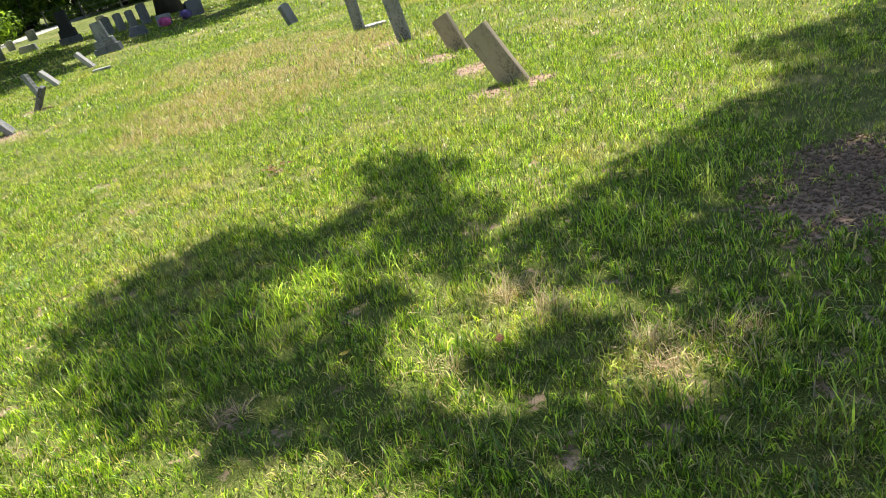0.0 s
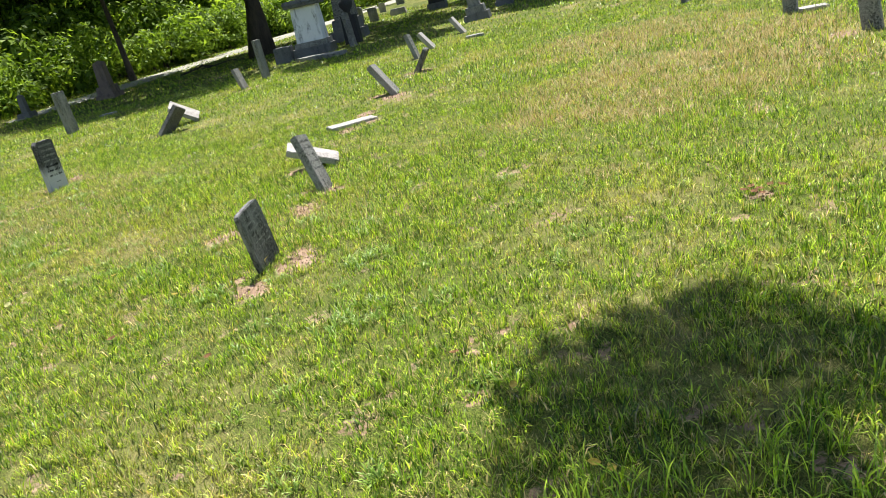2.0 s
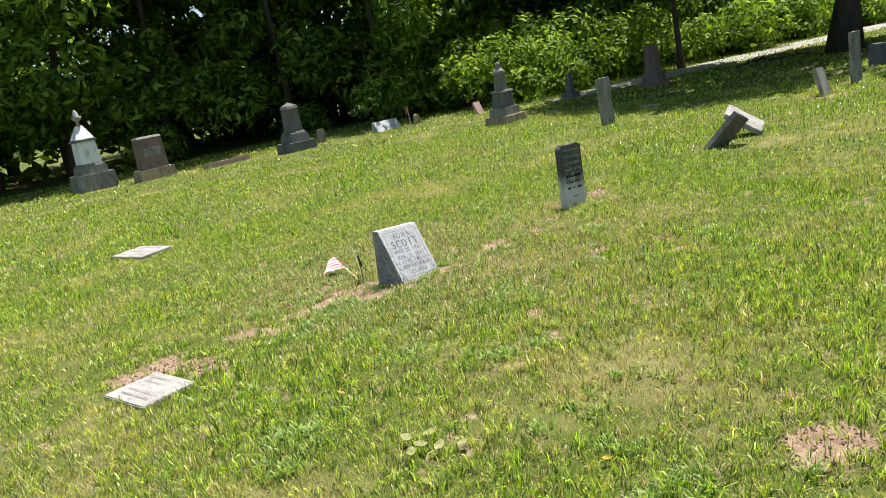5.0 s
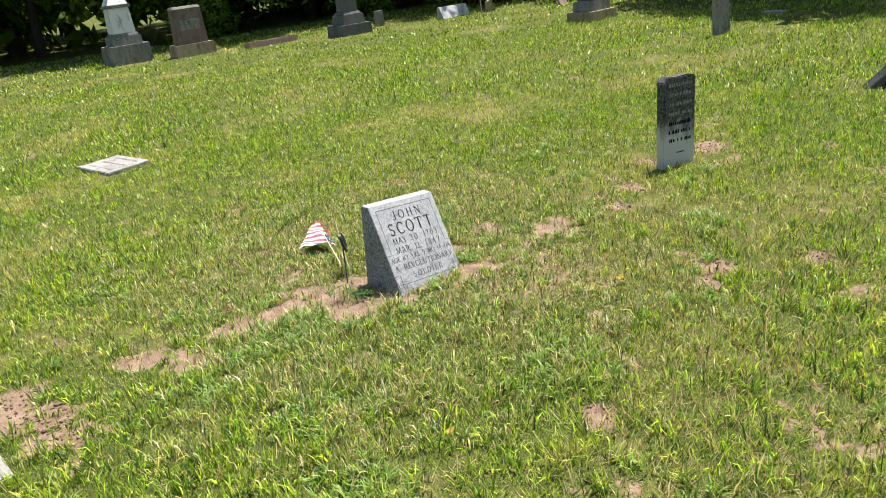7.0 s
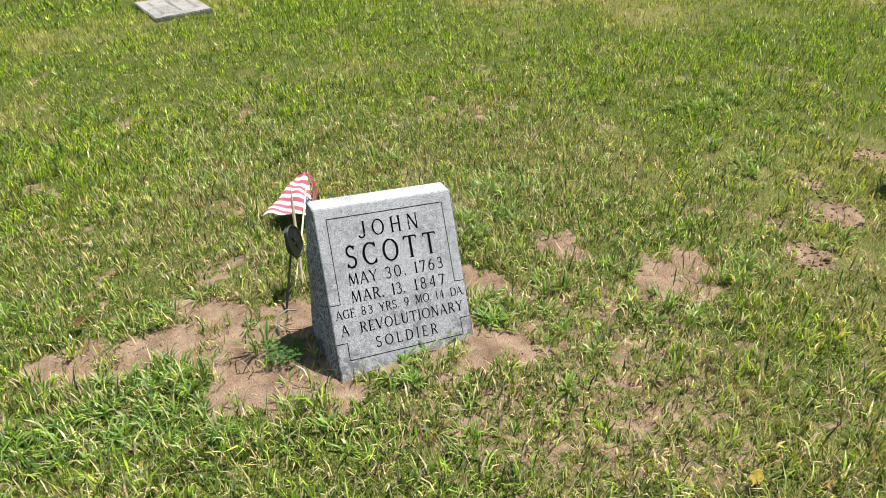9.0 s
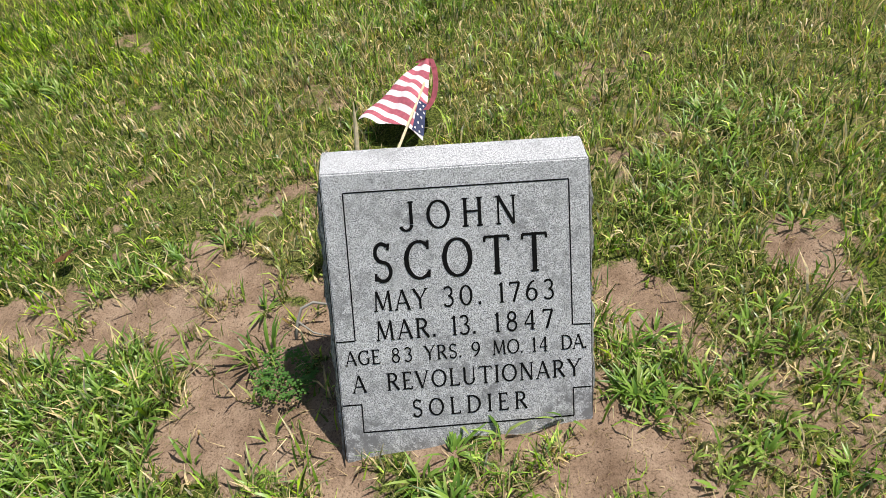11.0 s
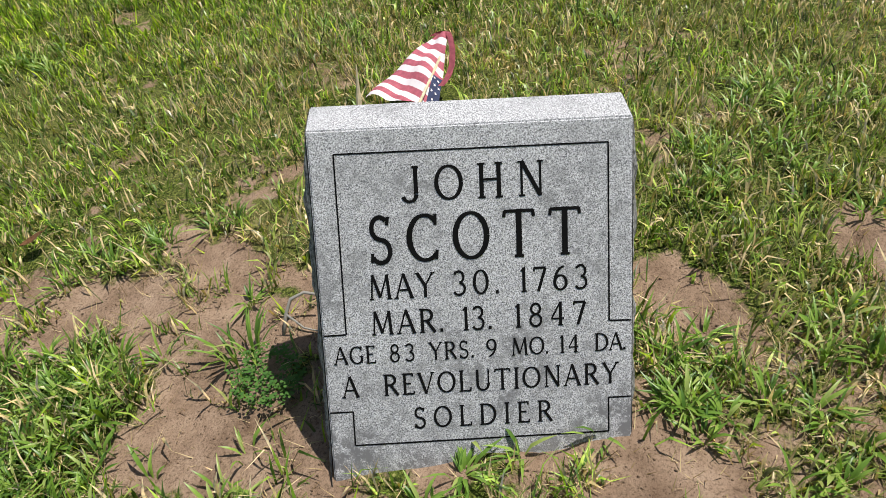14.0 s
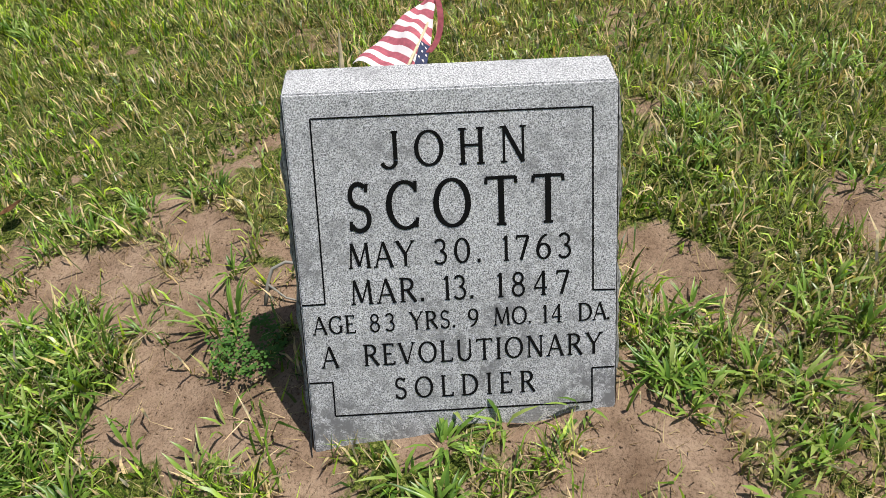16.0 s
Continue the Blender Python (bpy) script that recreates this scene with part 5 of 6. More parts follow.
# the tree beside the start, whose crown throws lobed shade on the lawn
def shade_tree_start():
    tx, ty = 8.0, 11.0
    spots = [(-1.98, 4.9, 0.4), (-2.26, 4.58, 0.43), (-2.53, 4.22, 0.47), (-2.51, 3.74, 0.37), (-1.96, 3.65, 0.43), (-1.61, 3.9, 0.36), (-1.9, 4.25, 0.43), (-1.55, 4.45, 0.36), (-1.37, 3.26, 0.37), (-1.03, 3.04, 0.25), (-1.76, 3.05, 0.37), (-1.29, 2.76, 0.31), (-2.18, 3.14, 0.26), (-1.02, 2.6, 0.19), (-1.34, 2.44, 0.19), (-0.89, 2.72, 0.18)]
    spots += [(-0.56, 5.43, 0.32), (-0.91, 5.94, 0.3), (-0.8, 4.97, 0.37), (-0.4, 4.54, 0.32), (-1.2, 4.78, 0.21), (-1.33, 4.57, 0.27), (-0.61, 4.06, 0.31), (-0.25, 3.85, 0.24), (-0.92, 3.54, 0.25), (-0.66, 3.43, 0.21), (-0.39, 3.44, 0.19), (-0.97, 4.13, 0.22), (-0.6, 4.45, 0.28), (-0.85, 5.5, 0.25)]
    spots += [(0.26, 3.98, 0.31), (0.64, 4.21, 0.33), (1.02, 4.59, 0.36), (1.47, 4.86, 0.39), (2, 5.14, 0.45), (2.34, 4.98, 0.52), (0.44, 3.58, 0.36), (0.82, 3.67, 0.36), (1.3, 4.08, 0.45), (0.07, 3.49, 0.18), (0.33, 3.07, 0.26), (0.72, 3.07, 0.33), (0.94, 2.67, 0.29), (1.14, 2.5, 0.29), (0.1, 2.81, 0.2), (2.7, 6.7, 0.45), (3.3, 6.74, 0.52), (1.78, 4.15, 0.52), (3, 5.3, 0.78), (2.4, 4.2, 0.65), (2.9, 3.6, 0.78), (2.2, 3.4, 0.65), (1.5, 3.3, 0.59), (1.9, 2.7, 0.65), (1.15, 3.3, 0.39), (3.4, 4.4, 0.8), (3.2, 2.6, 0.8), (3.9, 5.8, 0.9), (4.2, 6.9, 0.8), (2.7, 5.6, 0.5), (1.6, 4.5, 0.4)]
    spots += [(-0.23, 2.75, 0.15), (-0.04, 2.68, 0.22), (-0.66, 2.42, 0.22), (-0.39, 2.24, 0.21), (-0.11, 2.13, 0.27), (0.19, 2.17, 0.26), (0.42, 2.04, 0.3), (0.74, 2.07, 0.33), (0.98, 2.12, 0.38), (0.7, 1.78, 0.38), (0.76, 2.65, 0.22), (0.4, 2.79, 0.21), (1.5, 2.1, 0.6), (1.2, 1.6, 0.52), (0.3, 1.6, 0.45), (2.2, 1.9, 0.75), (2.7, 1.4, 0.7), (1.7, 1.2, 0.5), (0.7, 1.2, 0.45), (1.3, 2.4, 0.4), (-0.3, 1.75, 0.25), (0.1, 1.4, 0.35)]
    lobes = []
    rnd = random.Random(9)
    for x, y, r in spots:
        h = rnd.uniform(8.5, 11.0)
        k = h / SUN_DIR.z
        lobes.append((x + SUN_DIR.x * k - tx, y + SUN_DIR.y * k - ty, h, r * 1.08))
    for k in range(10):
        a = rnd.random() * math.tau
        lobes.append((2.4 * math.cos(a), 2.4 * math.sin(a), rnd.uniform(9, 14), 1.6))
    big_tree(tx, ty, 15.0, 0.42, lobes, 80000, 304, "tall spreading tree that shades the lawn", 0.09, None, 9, gap=0.2)


shade_tree_start()

# ---- grass ----
TRACK = [(-0.5, 3.6), (-3.0, 5.0), (-6.0, 6.2), (-8.5, 5.8), (-11.0, 5.9)]
# ground covered by stones: x, y, half sizes along their own axes, angle
COVER = [(-10.645 - 0.155, 6.015 - 0.07, 0.25, 0.185, 112.9), (-9.94, 3.53, 0.28, 0.21, 26), (-15.96, 3.8, 0.4, 0.27, 31), (-7.72, 10.52, 0.39, 0.16, 55), (-6.98, 8.38, 0.3, 0.18, 35), (-11.72, 5.5, 0.15, 0.09, 5)]


def track_distance(x, y):
    d = np.full(x.shape, 1e9)
    for (x0, y0), (x1, y1) in zip(TRACK, TRACK[1:]):
        vx, vy = x1 - x0, y1 - y0
        k = np.clip(((x - x0) * vx + (y - y0) * vy) / (vx * vx + vy * vy), 0, 1)
        d = np.minimum(d, np.hypot(x - x0 - k * vx, y - y0 - k * vy))
    return d


def free_ground(x, y):
    ok = np.ones(x.shape, bool)
    for cx, cy, hx, hy, a in COVER:
        c, s = math.cos(radians(a)), math.sin(radians(a))
        u, v = (x - cx) * c + (y - cy) * s, -(x - cx) * s + (y - cy) * c
        ok &= ~((np.abs(u) < hx) & (np.abs(v) < hy))
    return ok


def blades(name, x, y, length, width, lean, rnd, material, wide=0.55, three=False):
    """Bent tapering blades rooted at x, y, as one mesh."""
    n = len(x)
    z = surface(x, y, soil_at(x, y)) - 0.004
    a = rnd.random(n) * math.tau
    b = a + math.pi / 2 + rnd.normal(0, 0.5, n)
    out = np.stack([np.cos(a), np.sin(a), np.zeros(n)], 1)
    side = np.stack([np.cos(b), np.sin(b), np.zeros(n)], 1) * (width / 2)[:, None]
    base = np.stack([x, y, z], 1)
    up = np.array([0, 0, 1.0])
    k = lean[:, None]
    L = length[:, None]
    mid = base + (up * np.sqrt(np.maximum(0, 1 - (0.55 * k) ** 2)) + out * 0.55 * k) * L * wide
    tip = mid + (up * np.sqrt(np.maximum(0.0, 1 - np.minimum(1, 1.25 * k) ** 2)) + out * np.minimum(1, 1.25 * k)) * L * (1 - wide)
    if three:
        v = np.stack([base - side, base + side, tip], 1)
        return soup(name, v, [[0, 1, 2]], n, material, 3)
    v = np.stack([base - side * 0.8, base + side * 0.8, mid - side, mid + side, tip], 1)
    return soup(name, v, [[0, 1, 3, 2], [2, 3, 4]], n, material, 5)


def lush(x, y):
    """0 where the lawn is thin and dry, 1 where it grows thick."""
    return np.clip(0.15 + 1.5 * (0.6 * value_noise(x, y, 0.8, 21) + 0.4 * value_noise(x, y, 2.6, 22) - 0.2), 0, 1)


# dry stretches of the lawn: x, y, half sizes, strength
DRY = [(-3.2, 10.8, 2.6, 2.6, 1.0), (-4.6, 14.6, 2.5, 2.2, 0.7), (-2.3, 13.0, 1.6, 1.6, 0.8), (-9.0, 6.7, 1.6, 1.0, 0.6), (-7.5, 6.1, 1.2, 0.8, 0.6), (-3.3, 7.3, 0.45, 0.35, 0.8), (-10.7, 8.2, 1.7, 1.2, 0.55), (-8.0, 3.4, 1.5, 1.0, 0.5), (-12.6, 6.6, 1.0, 0.8, 0.5), (-5.6, 6.6, 1.3, 0.8, 0.55), (-6.4, 4.6, 1.2, 0.7, 0.5), (-8.6, 5.2, 1.2, 0.6, 0.5), (-10.75, 6.6, 0.40, 0.35, 0.8), (-10.45, 6.9, 0.5, 0.4, 0.7), (-10.38, 6.07, 0.35, 0.2, 0.7), (-11.9, 5.1, 0.8, 0.5, 0.7)]


def dryness(x, y):
    d = np.zeros(np.shape(x))
    wob = 0.5 * value_noise(x, y, 1.4, 71) + 0.5 * value_noise(x, y, 4.5, 72)
    for cx, cy, ax, ay, k in DRY:
        d = np.maximum(d, k * np.clip(1.35 - ((x - cx) / ax) ** 2 - ((y - cy) / ay) ** 2 - 1.1 * wob, 0, 1))
    return d


def scatter(rnd, x0, x1, y0, y1, per_m2, keep):
    n = int((x1 - x0) * (y1 - y0) * per_m2)
    x, y = rnd.uniform(x0, x1, n), rnd.uniform(y0, y1, n)
    k = keep(x, y)
    return x[k], y[k]


def build_grass():
    rnd = np.random.default_rng(4)

    def pick(lo, hi, bare=1.0, least=0.05):
        def keep(x, y):
            d = track_distance(x, y)
            ok = (d >= lo) & (d < hi) & free_ground(x, y)
            thick = 0.45 + 0.55 * lush(x, y)
            # thin clumps: blades stand in tufts
            tuft = value_noise(x, y, 11.0, 31)
            bald = np.clip((soil_at(x, y) + 1.2 * (value_noise(x, y, 23.0, 33) - 0.5) - 0.22) / 0.3, 0, 1)
            p = thick * np.clip(-0.12 + 1.95 * tuft, least, 1) * (1 - bald * 0.985 * bare) * (1 - 0.7 * dryness(x, y))
            return ok & (rnd.random(len(x)) < p)
        return keep

    def add(name, x, y, lmin, lmax, wmin, wmax, material, label, lean=(0.2, 0.9), three=False):
        n = len(x)
        lu = lush(x, y)
        length = rnd.uniform(lmin, lmax, n) * (0.7 + 0.55 * lu) * (0.55 + 0.95 * value_noise(x, y, 12.0, 35)) * np.where(rnd.random(n) < 0.04, 1.5, 1.0)
        ob = new(name, blades(name, x, y, length, rnd.uniform(wmin, wmax, n), rnd.uniform(*lean, n), rnd, material, three=three))
        tagged(ob, label, "grass", kind="stuff")

    def close(x, y):
        """1 on the ground round the slant stone, which has finer grass of its own, fading outwards."""
        return np.clip((2.1 - np.hypot((x + 11.3) / 1.1, y - 6.0)) / 0.9 + 1.2 * (value_noise(x, y, 5.0, 81) - 0.5), 0, 1)

    def away(keep):
        return lambda x, y: keep(x, y) & (rnd.random(len(x)) > 0.8 * close(x, y))

    def within(keep):
        return lambda x, y: keep(x, y) & (rnd.random(len(x)) < close(x, y))

    lawn = "mown green lawn grass with dry blades"
    x, y = scatter(rnd, -14.5, 4, 0.6, 9.5, 2900, away(pick(0, 2.7)))
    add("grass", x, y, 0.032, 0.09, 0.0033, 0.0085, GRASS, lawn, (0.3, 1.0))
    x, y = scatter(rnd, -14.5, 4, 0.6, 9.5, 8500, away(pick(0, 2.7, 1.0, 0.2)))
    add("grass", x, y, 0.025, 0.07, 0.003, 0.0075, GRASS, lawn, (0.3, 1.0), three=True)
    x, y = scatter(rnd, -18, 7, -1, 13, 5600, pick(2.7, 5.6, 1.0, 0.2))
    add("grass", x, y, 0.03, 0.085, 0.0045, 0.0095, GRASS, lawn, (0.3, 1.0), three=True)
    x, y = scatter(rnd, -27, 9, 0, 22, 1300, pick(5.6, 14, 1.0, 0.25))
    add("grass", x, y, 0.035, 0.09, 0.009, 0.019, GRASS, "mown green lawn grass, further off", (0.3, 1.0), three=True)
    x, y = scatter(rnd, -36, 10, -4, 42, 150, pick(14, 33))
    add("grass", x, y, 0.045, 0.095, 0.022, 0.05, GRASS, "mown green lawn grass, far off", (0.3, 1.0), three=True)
    # dry thatch lies flat between the blades
    x, y = scatter(rnd, -14.5, 4, 0.6, 9.5, 2000, away(pick(0, 3.6, 0.85)))
    add("dry_grass", x, y, 0.03, 0.085, 0.002, 0.0048, GRASS_DRY, "dry straw-coloured grass clippings", (0.75, 1.0), three=True)

    # dry stretches of lawn
    def parched(px, py):
        return free_ground(px, py) & (rnd.random(len(px)) < dryness(px, py))

    x, y = scatter(rnd, -7.5, 1.0, 7.5, 17.0, 1500, parched)
    add("dry_grass", x, y, 0.05, 0.12, 0.006, 0.014, GRASS_DRY, "dry straw-coloured grass in the lawn", (0.5, 1.0), three=True)
    x, y = scatter(rnd, -13.5, -2.5, 2.2, 9.6, 4600, parched)
    add("dry_grass", x, y, 0.03, 0.09, 0.002, 0.0055, GRASS_DRY, "dry straw-coloured grass in the lawn", (0.5, 1.0), three=True)
    # around the slant stone the lawn is seen close by
    near = pick(0, 9, 1.0, 0.45)
    x, y = scatter(rnd, -14.0, -8.8, 3.4, 8.6, 11000, within(near))
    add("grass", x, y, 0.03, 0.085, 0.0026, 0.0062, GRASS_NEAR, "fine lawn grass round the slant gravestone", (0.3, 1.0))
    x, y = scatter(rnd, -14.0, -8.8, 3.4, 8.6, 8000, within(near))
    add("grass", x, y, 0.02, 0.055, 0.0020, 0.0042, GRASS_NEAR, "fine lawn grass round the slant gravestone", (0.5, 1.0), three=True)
    x, y = scatter(rnd, -13.6, -9.2, 3.6, 8.4, 11000, within(pick(0, 9, 0.86, 0.35)))
    add("dry_grass", x, y, 0.02, 0.06, 0.0012, 0.0028, GRASS_DRY, "dry straw lying round the slant gravestone", (0.55, 1.0), three=True)
    # withered ground beside the slant stone
    x, y = scatter(rnd, -11.25, -9.9, 6.3, 7.4, 6500, pick(0, 9, 0.8, 0.5))
    add("dry_grass", x, y, 0.025, 0.07, 0.0014, 0.0034, GRASS_DRY, "dry straw lying on withered ground", (0.45, 1.0), three=True)


build_grass()


def crabgrass(spots, name, label, lo=0.035, hi=0.082, seed=3, count=(10, 20), material=None, flat=(0.55, 0.98), wide=(0.0020, 0.0040)):
    """Tufts of broad folded blades; each tuft is made of rosettes that spread from their own roots."""
    rnd = np.random.default_rng(seed)
    for cx, cy, r in spots:
        root = thing(name, pose(cx, cy, float(G(cx, cy))), label, "grass tuft", "grass tufts")
        for _ in range(max(1, int(560 * r * r))):
            a0, q, V = rnd.random() * math.tau, r * math.sqrt(rnd.random()), []
            bx, by = q * math.cos(a0), q * math.sin(a0)
            bz = float(surface(cx + bx, cy + by, soil_at(cx + bx, cy + by)) - G(cx, cy)) - 0.004
            for _ in range(int(rnd.integers(*count))):
                a, k, L, w = rnd.random() * math.tau, rnd.uniform(*flat), rnd.uniform(lo, hi), rnd.uniform(*wide)
                o = np.array([math.cos(a), math.sin(a), 0])
                s = np.array([-math.sin(a), math.cos(a), 0]) * w
                rise = math.sqrt(max(0, 1 - k * k))
                b = np.array([bx, by, bz]) + o * rnd.uniform(0.0, 0.02)
                m1 = b + (o * k * 0.6 + np.array([0, 0, max(0.25, rise + 0.25)])) * L * 0.4
                m2 = m1 + (o * k + np.array([0, 0, rise * 0.7])) * L * 0.35
                t = m2 + (o * max(k, 0.7) + np.array([0, 0, rise * 0.45 - 0.05])) * L * 0.4
                dz = np.array([0, 0, w * 0.45])
                V.append([b - s * 0.35, b, b + s * 0.35, m1 - s + dz, m1, m1 + s + dz, m2 - s * 0.85 + dz, m2, m2 + s * 0.85 + dz, t])
            me = soup("rosette", np.array(V), [[0, 1, 4, 3], [1, 2, 5, 4], [3, 4, 7, 6], [4, 5, 8, 7], [6, 7, 9], [7, 8, 9]], len(V), material or CRABGRASS, 10)
            new("rosette", me).parent = root


CRAB_LEFT = [(-10.52, 5.18, 0.14), (-10.58, 5.25, 0.13), (-10.65, 5.31, 0.09), (-10.43, 5.24, 0.14), (-10.69, 5.17, 0.08), (-10.38, 5.08, 0.15), (-10.55, 5.05, 0.12), (-11.02, 5.14, 0.06), (-10.87, 5.43, 0.035), (-10.35, 5.36, 0.12), (-11.13, 5.23, 0.06), (-10.90, 4.98, 0.08), (-10.30, 4.85, 0.16)]
CRAB_RIGHT = [(-10.96, 6.34, 0.09), (-10.86, 6.27, 0.08), (-10.85, 6.33, 0.08), (-10.79, 6.36, 0.04), (-11.01, 6.24, 0.05), (-10.92, 6.40, 0.07), (-11.55, 6.32, 0.11), (-11.61, 6.46, 0.11), (-11.46, 6.30, 0.09), (-11.44, 6.56, 0.07), (-10.92, 6.52, 0.06), (-10.66, 6.06, 0.025), (-10.68, 5.99, 0.02), (-10.72, 6.19, 0.025), (-10.58, 5.96, 0.05), (-10.50, 5.98, 0.08), (-10.46, 6.22, 0.07), (-11.18, 6.85, 0.08), (-11.3, 6.40, 0.06)]
CRAB_SEED = [(-10.54, 5.63, 0.03), (-10.50, 5.58, 0.04), (-10.46, 5.49, 0.04), (-10.36, 5.66, 0.10), (-10.30, 5.85, 0.12), (-10.30, 6.15, 0.10), (-10.52, 6.5, 0.08)]
CRAB_LAWN = [(-11.9, 6.5, 0.2), (-12.1, 5.0, 0.15), (-9.6, 5.2, 0.25), (-9.4, 6.3, 0.2), (-10.1, 4.6, 0.2), (-5.6, 5.0, 0.12), (-5.2, 5.3, 0.10), (-5.0, 6.2, 0.2), (-4.6, 5.6, 0.2), (-5.7, 6.5, 0.15), (-8.3, 4.2, 0.2), (-9.0, 5.2, 0.2), (-11.5, 8.6, 0.12), (-10.5, 7.9, 0.2), (-6.6, 5.4, 0.2), (-4.2, 4.8, 0.2)]
crabgrass(CRAB_LEFT, "crabgrass_tuft", "broad-bladed green crabgrass tufts on bare soil", seed=5)
crabgrass(CRAB_RIGHT, "crabgrass_tuft", "broad-bladed green crabgrass tufts beside the stone", seed=6)
crabgrass(CRAB_SEED, "crabgrass_tuft", "young crabgrass tufts on bare soil", seed=7, count=(4, 9))
crabgrass(CRAB_LAWN, "crabgrass_tuft", "broad-bladed green tufts in the lawn", 0.05, 0.10, 8, (6, 14))
crabgrass([(-10.76, 5.50, 0.05), (-10.73, 5.53, 0.04)], "grass_tuft", "upright green grass tuft beside the stone", 0.07, 0.12, 9, (12, 20), None, (0.25, 0.75))
# loose tufts strewn over the lawn
tuft_rnd = random.Random(77)
strewn = [(tuft_rnd.uniform(-13.2, -8.4), tuft_rnd.uniform(3.6, 8.4), tuft_rnd.uniform(0.06, 0.14)) for _ in range(70)]
strewn += [(tuft_rnd.uniform(-8.6, -3.0), tuft_rnd.uniform(3.2, 7.4), tuft_rnd.uniform(0.06, 0.14)) for _ in range(60)]
strewn = [(x, y, r) for x, y, r in strewn if soil_at(x, y) < 0.3 and abs(x + 10.8) + abs(y - 5.95) > 0.7 and math.hypot(x + 5.54, y - 5.6) > 0.4 and math.hypot(x + 9.94, y - 3.53) > 0.5 and math.hypot(x + 11.65, y - 5.5) > 0.35]
crabgrass(strewn, "grass_clump", "bright green grass clump in the lawn", 0.04, 0.085, 15, (6, 13), None, (0.35, 0.95), (0.002, 0.005))
# long lush grass in the shade at the start
crabgrass([(-1.6, 3.6, 0.35), (-1.0, 4.0, 0.35), (-2.3, 3.4, 0.3), (0.6, 3.8, 0.3), (1.1, 4.4, 0.35)], "long_grass_tuft", "long lush grass tuft in the shade", 0.10, 0.20, 10, (2, 5), GRASS, (0.2, 0.8))


def soil_clods():
    """Crumbs and clods of dark soil on the bare patches."""
    rnd = np.random.default_rng(51)
    V = []
    octa = np.array([[1, 0, 0], [0, 1, 0], [-1, 0, 0], [0, -1, 0], [0, 0, 1], [0, 0, -1.0]])
    for k, (cx, cy, r) in enumerate(SOIL):
        near = (cx, cy, r) in SOIL_SLANT
        bed = (cx, cy, r) in SOIL_BED
        many = int((90 if near else 110) * r / 0.2)
        for _ in range(1500 if bed else min(420, many)):
            a, q = rnd.random() * math.tau, r * 1.1 * math.sqrt(rnd.random())
            x, y = cx + q * math.cos(a), cy + q * math.sin(a)
            size = rnd.uniform(0.0010, 0.0032) if near else rnd.uniform(0.003, 0.010) * (1.8 if rnd.random() < 0.12 else 1.0)
            size = rnd.uniform(0.004, 0.019) if bed else size
            z = float(surface(x, y, soil_at(x, y))) + size * 0.3
            V.append(octa * size * rnd.uniform(0.6, 1.4, (6, 3)) * [1, 1, 0.7] + [x, y, z])
    V = np.array(V)
    keep = free_ground(V[:, 0, 0], V[:, 0, 1])
    V = V[keep]
    tagged(new("soil_clods", soup("soil_clods", V, [[0, 1, 4], [1, 2, 4], [2, 3, 4], [3, 0, 4], [1, 0, 5], [2, 1, 5], [3, 2, 5], [0, 3, 5]], len(V), CLOD, 6)), "crumbled dark brown soil clods", "soil", kind="stuff")


soil_clods()
# tall dry tufts in the dappled shade at the start
crabgrass([(-0.15, 3.35, 0.16), (0.05, 3.1, 0.12), (0.45, 2.6, 0.17), (0.75, 2.55, 0.15), (-0.45, 2.8, 0.10), (-1.5, 2.75, 0.10)], "dry_grass_tuft", "pale dry grass tuft in dappled shade", 0.07, 0.16, 12, (10, 20), GRASS_DRY, (0.45, 1.0), (0.0008, 0.002))


def clover_patch():
    """Three-part clover leaves beside the stone."""
    rnd = np.random.default_rng(14)
    V = []
    for _ in range(150):
        a, q = rnd.random() * math.tau, 0.07 * math.sqrt(rnd.random())
        c = np.array([-10.70 + q * math.cos(a), 5.585 + q * math.sin(a), float(G(-10.7, 5.5)) + rnd.uniform(0.015, 0.05)])
        t0 = rnd.random() * math.tau
        for k in range(3):
            t = t0 + k * math.tau / 3
            o, s = np.array([math.cos(t), math.sin(t), 0.15]), np.array([-math.sin(t), math.cos(t), 0])
            r = 0.0062
            V.append([c, c + o * r * 0.8 - s * r * 0.55, c + o * r * 1.25 - s * r * 0.25, c + o * r * 1.25 + s * r * 0.25, c + o * r * 0.8 + s * r * 0.55])
    tagged(new("clover", soup("clover", np.array(V), [[0, 1, 2, 3, 4]], len(V), CLOVER, 5)), "dark green clover at the foot of the stone", "clover", kind="stuff")


clover_patch()


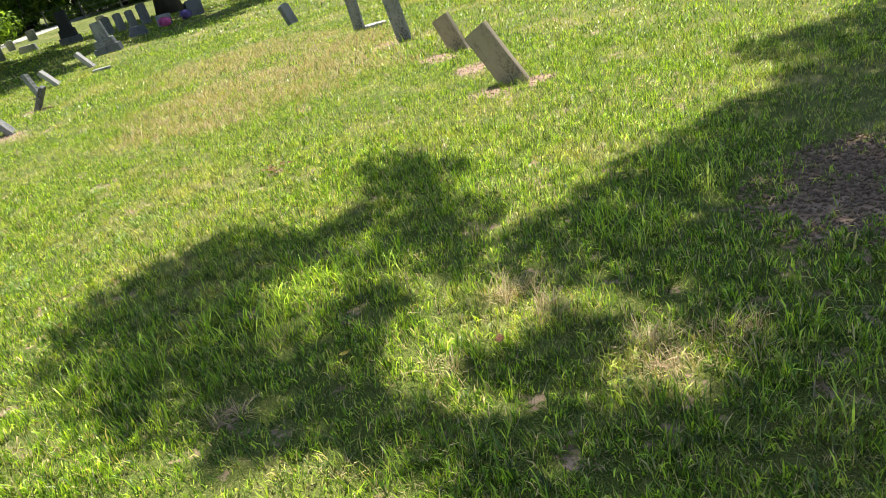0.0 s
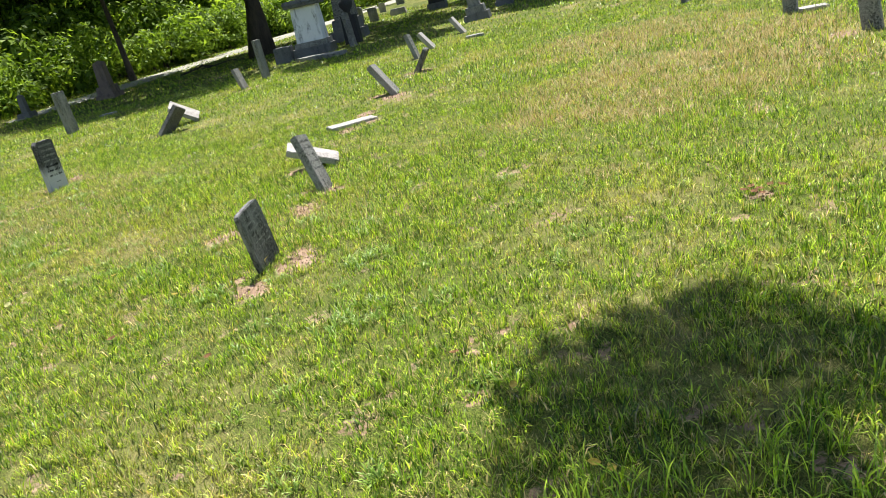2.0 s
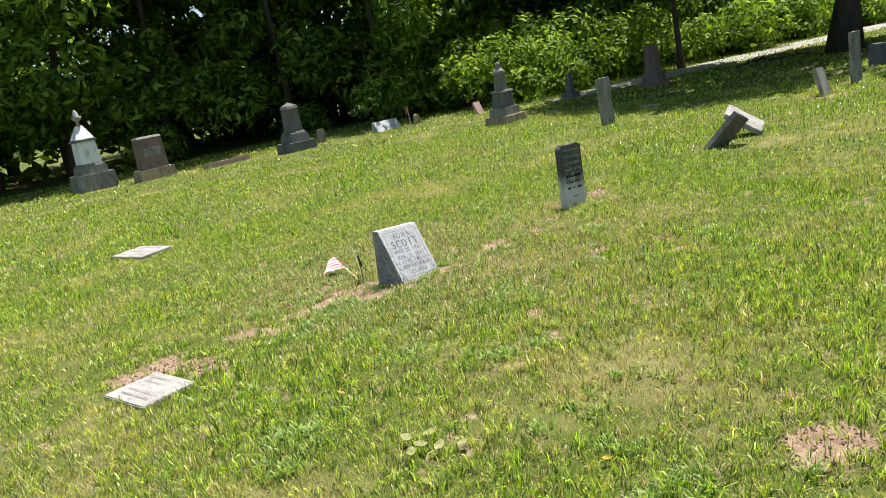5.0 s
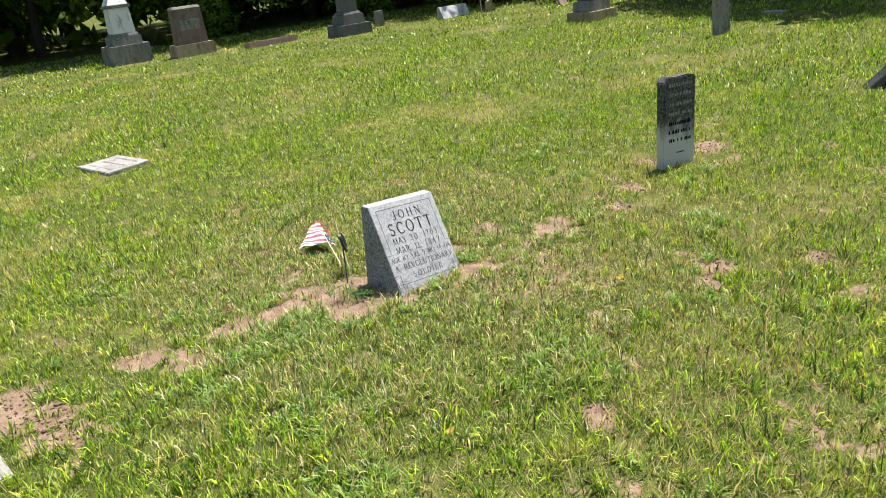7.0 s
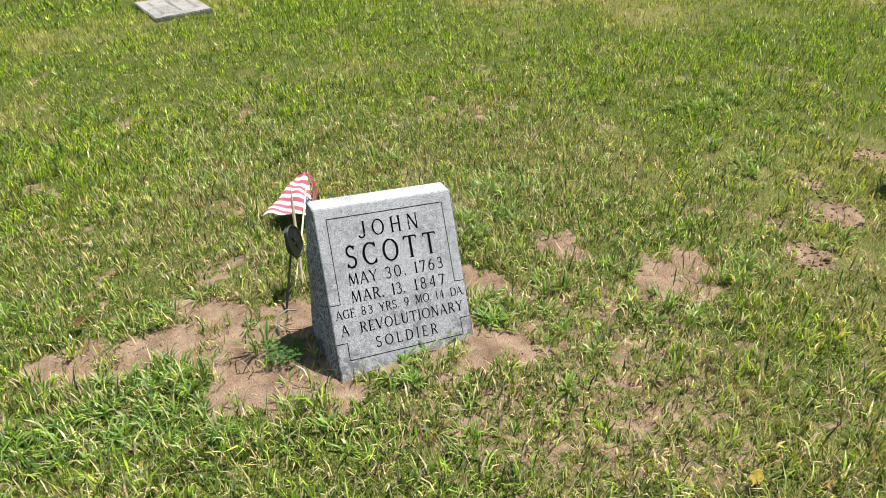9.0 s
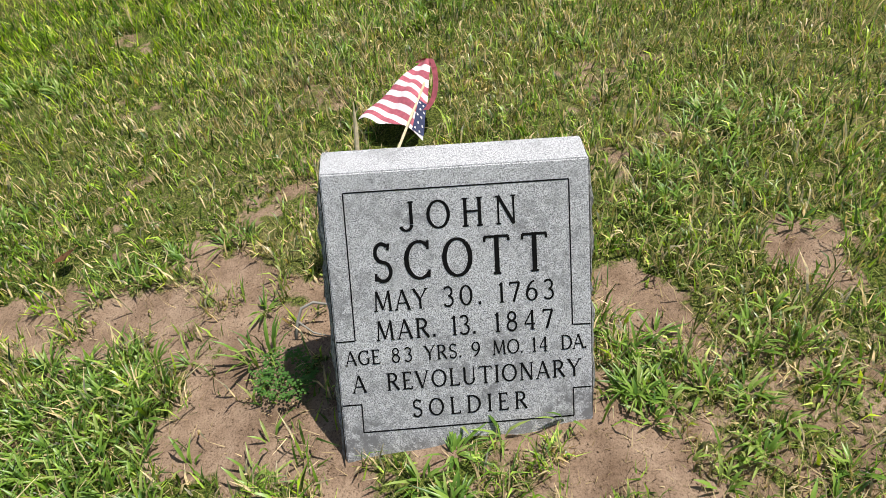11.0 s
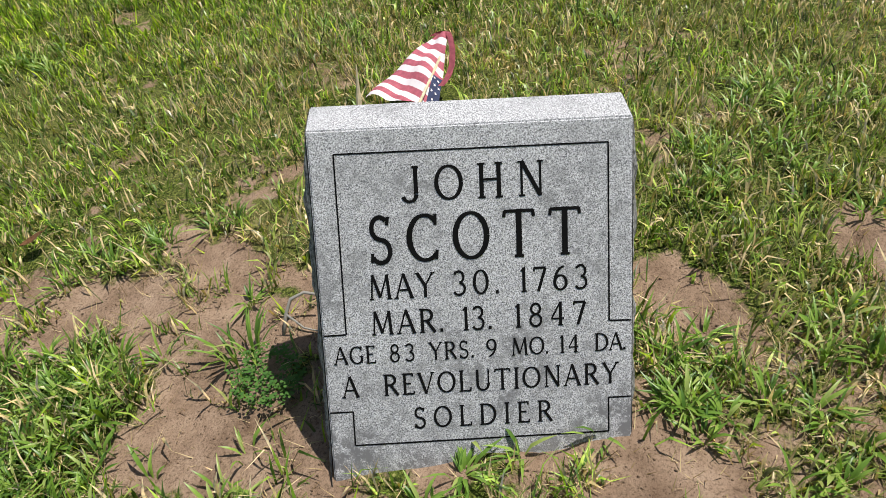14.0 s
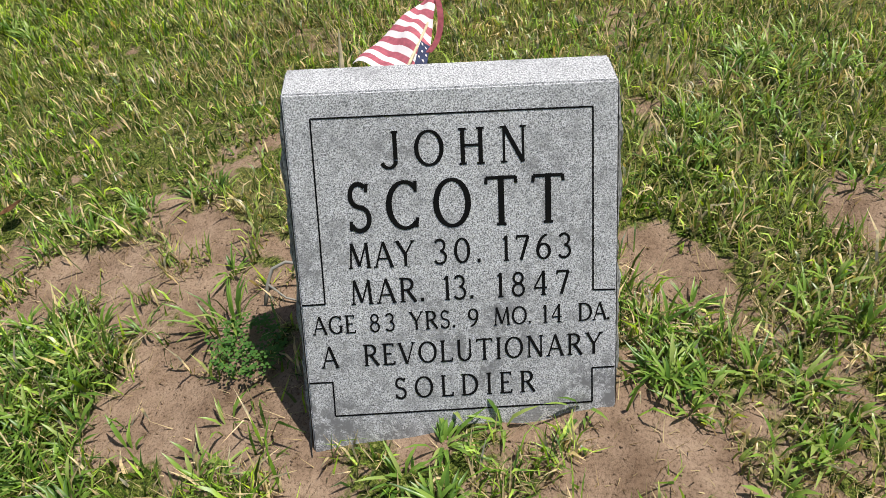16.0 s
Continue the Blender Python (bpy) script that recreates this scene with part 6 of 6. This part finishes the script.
def fallen_leaf(x, y, size, material, label, seed):
    """One curled leaf lying on the grass."""
    rnd = random.Random(seed)
    root = thing("fallen_leaf", pose(x, y, float(G(x, y)) + 0.045, rnd.uniform(-15, 15), rnd.uniform(-15, 15), rnd.uniform(0, 360)), label, "leaf", "fallen leaves")
    bm = bmesh.new()
    rows = []
    for i in range(7):
        u = i / 6
        w = size * 0.36 * math.sin(math.pi * min(1, u * 0.95 + 0.04)) ** 0.8
        z = size * 0.22 * (u - 0.5) ** 2
        rows.append([bm.verts.new((size * (u - 0.5), s * w, z + abs(s) * size * 0.06)) for s in (-1, 0, 1)])
    for a, b in zip(rows, rows[1:]):
        for j in range(2):
            bm.faces.new((a[j], a[j + 1], b[j + 1], b[j]))
    bmesh.ops.solidify(bm, geom=list(bm.faces), thickness=0.0008)
    part("blade", bm, material, root, smooth=True)
    part("stalk", tube([(-size * 0.5, 0, 0.003), (-size * 0.8, size * 0.05, 0.01)], 0.0012, seg=5), material, root)


def leaf_litter():
    k = 0
    for mt, lab, size, spots in (
        (YELLOW_LEAF, "yellow fallen leaf on the lawn", 0.05, [(-2.94, 4.09), (-2.45, 3.62), (-2.38, 3.60), (-10.05, 6.95), (-9.15, 5.6), (-6.3, 4.4), (-5.95, 5.0), (-8.7, 4.6), (-7.0, 5.35), (-0.95, 3.05)]),
        (BROWN_LEAF, "brown dry fallen leaf on the lawn", 0.06, [(-2.04, 6.55), (-2.10, 6.60), (-1.98, 6.62), (-2.07, 6.50), (-1.95, 6.53), (-2.14, 6.54), (-1.9, 6.6), (-2.02, 6.46), (-3.35, 4.35), (-0.2, 2.9), (-5.9, 4.35), (-4.9, 4.2), (-10.93, 4.8)]),
        (PALE_LEAF, "pale green wilted leaf on the lawn", 0.075, [(-7.74, 4.73), (-7.66, 4.80), (-7.82, 4.82), (-7.70, 4.66), (-7.86, 4.70), (-7.6, 4.9)])):
        for x, y in spots:
            k += 1
            fallen_leaf(x, y, size, mt, lab, k)


leaf_litter()


def curved_twig():
    root = thing("curved_twig", pose(-10.85, 5.555, float(G(-10.85, 5.555))), "pale dry twig curved over the soil", "twig")
    part("stem", tube([(0.03, -0.01, -0.005), (0.0, -0.012, 0.03), (-0.02, -0.005, 0.055), (-0.035, 0.02, 0.065), (-0.045, 0.05, 0.055)], 0.004, 0.003, 7), GRAVEL, root, smooth=True)
    part("side_shoot", tube([(0.0, -0.012, 0.03), (0.01, 0.03, 0.012), (0.005, 0.07, 0.004)], 0.003, 0.0015, 6), GRAVEL, root, smooth=True)


curved_twig()
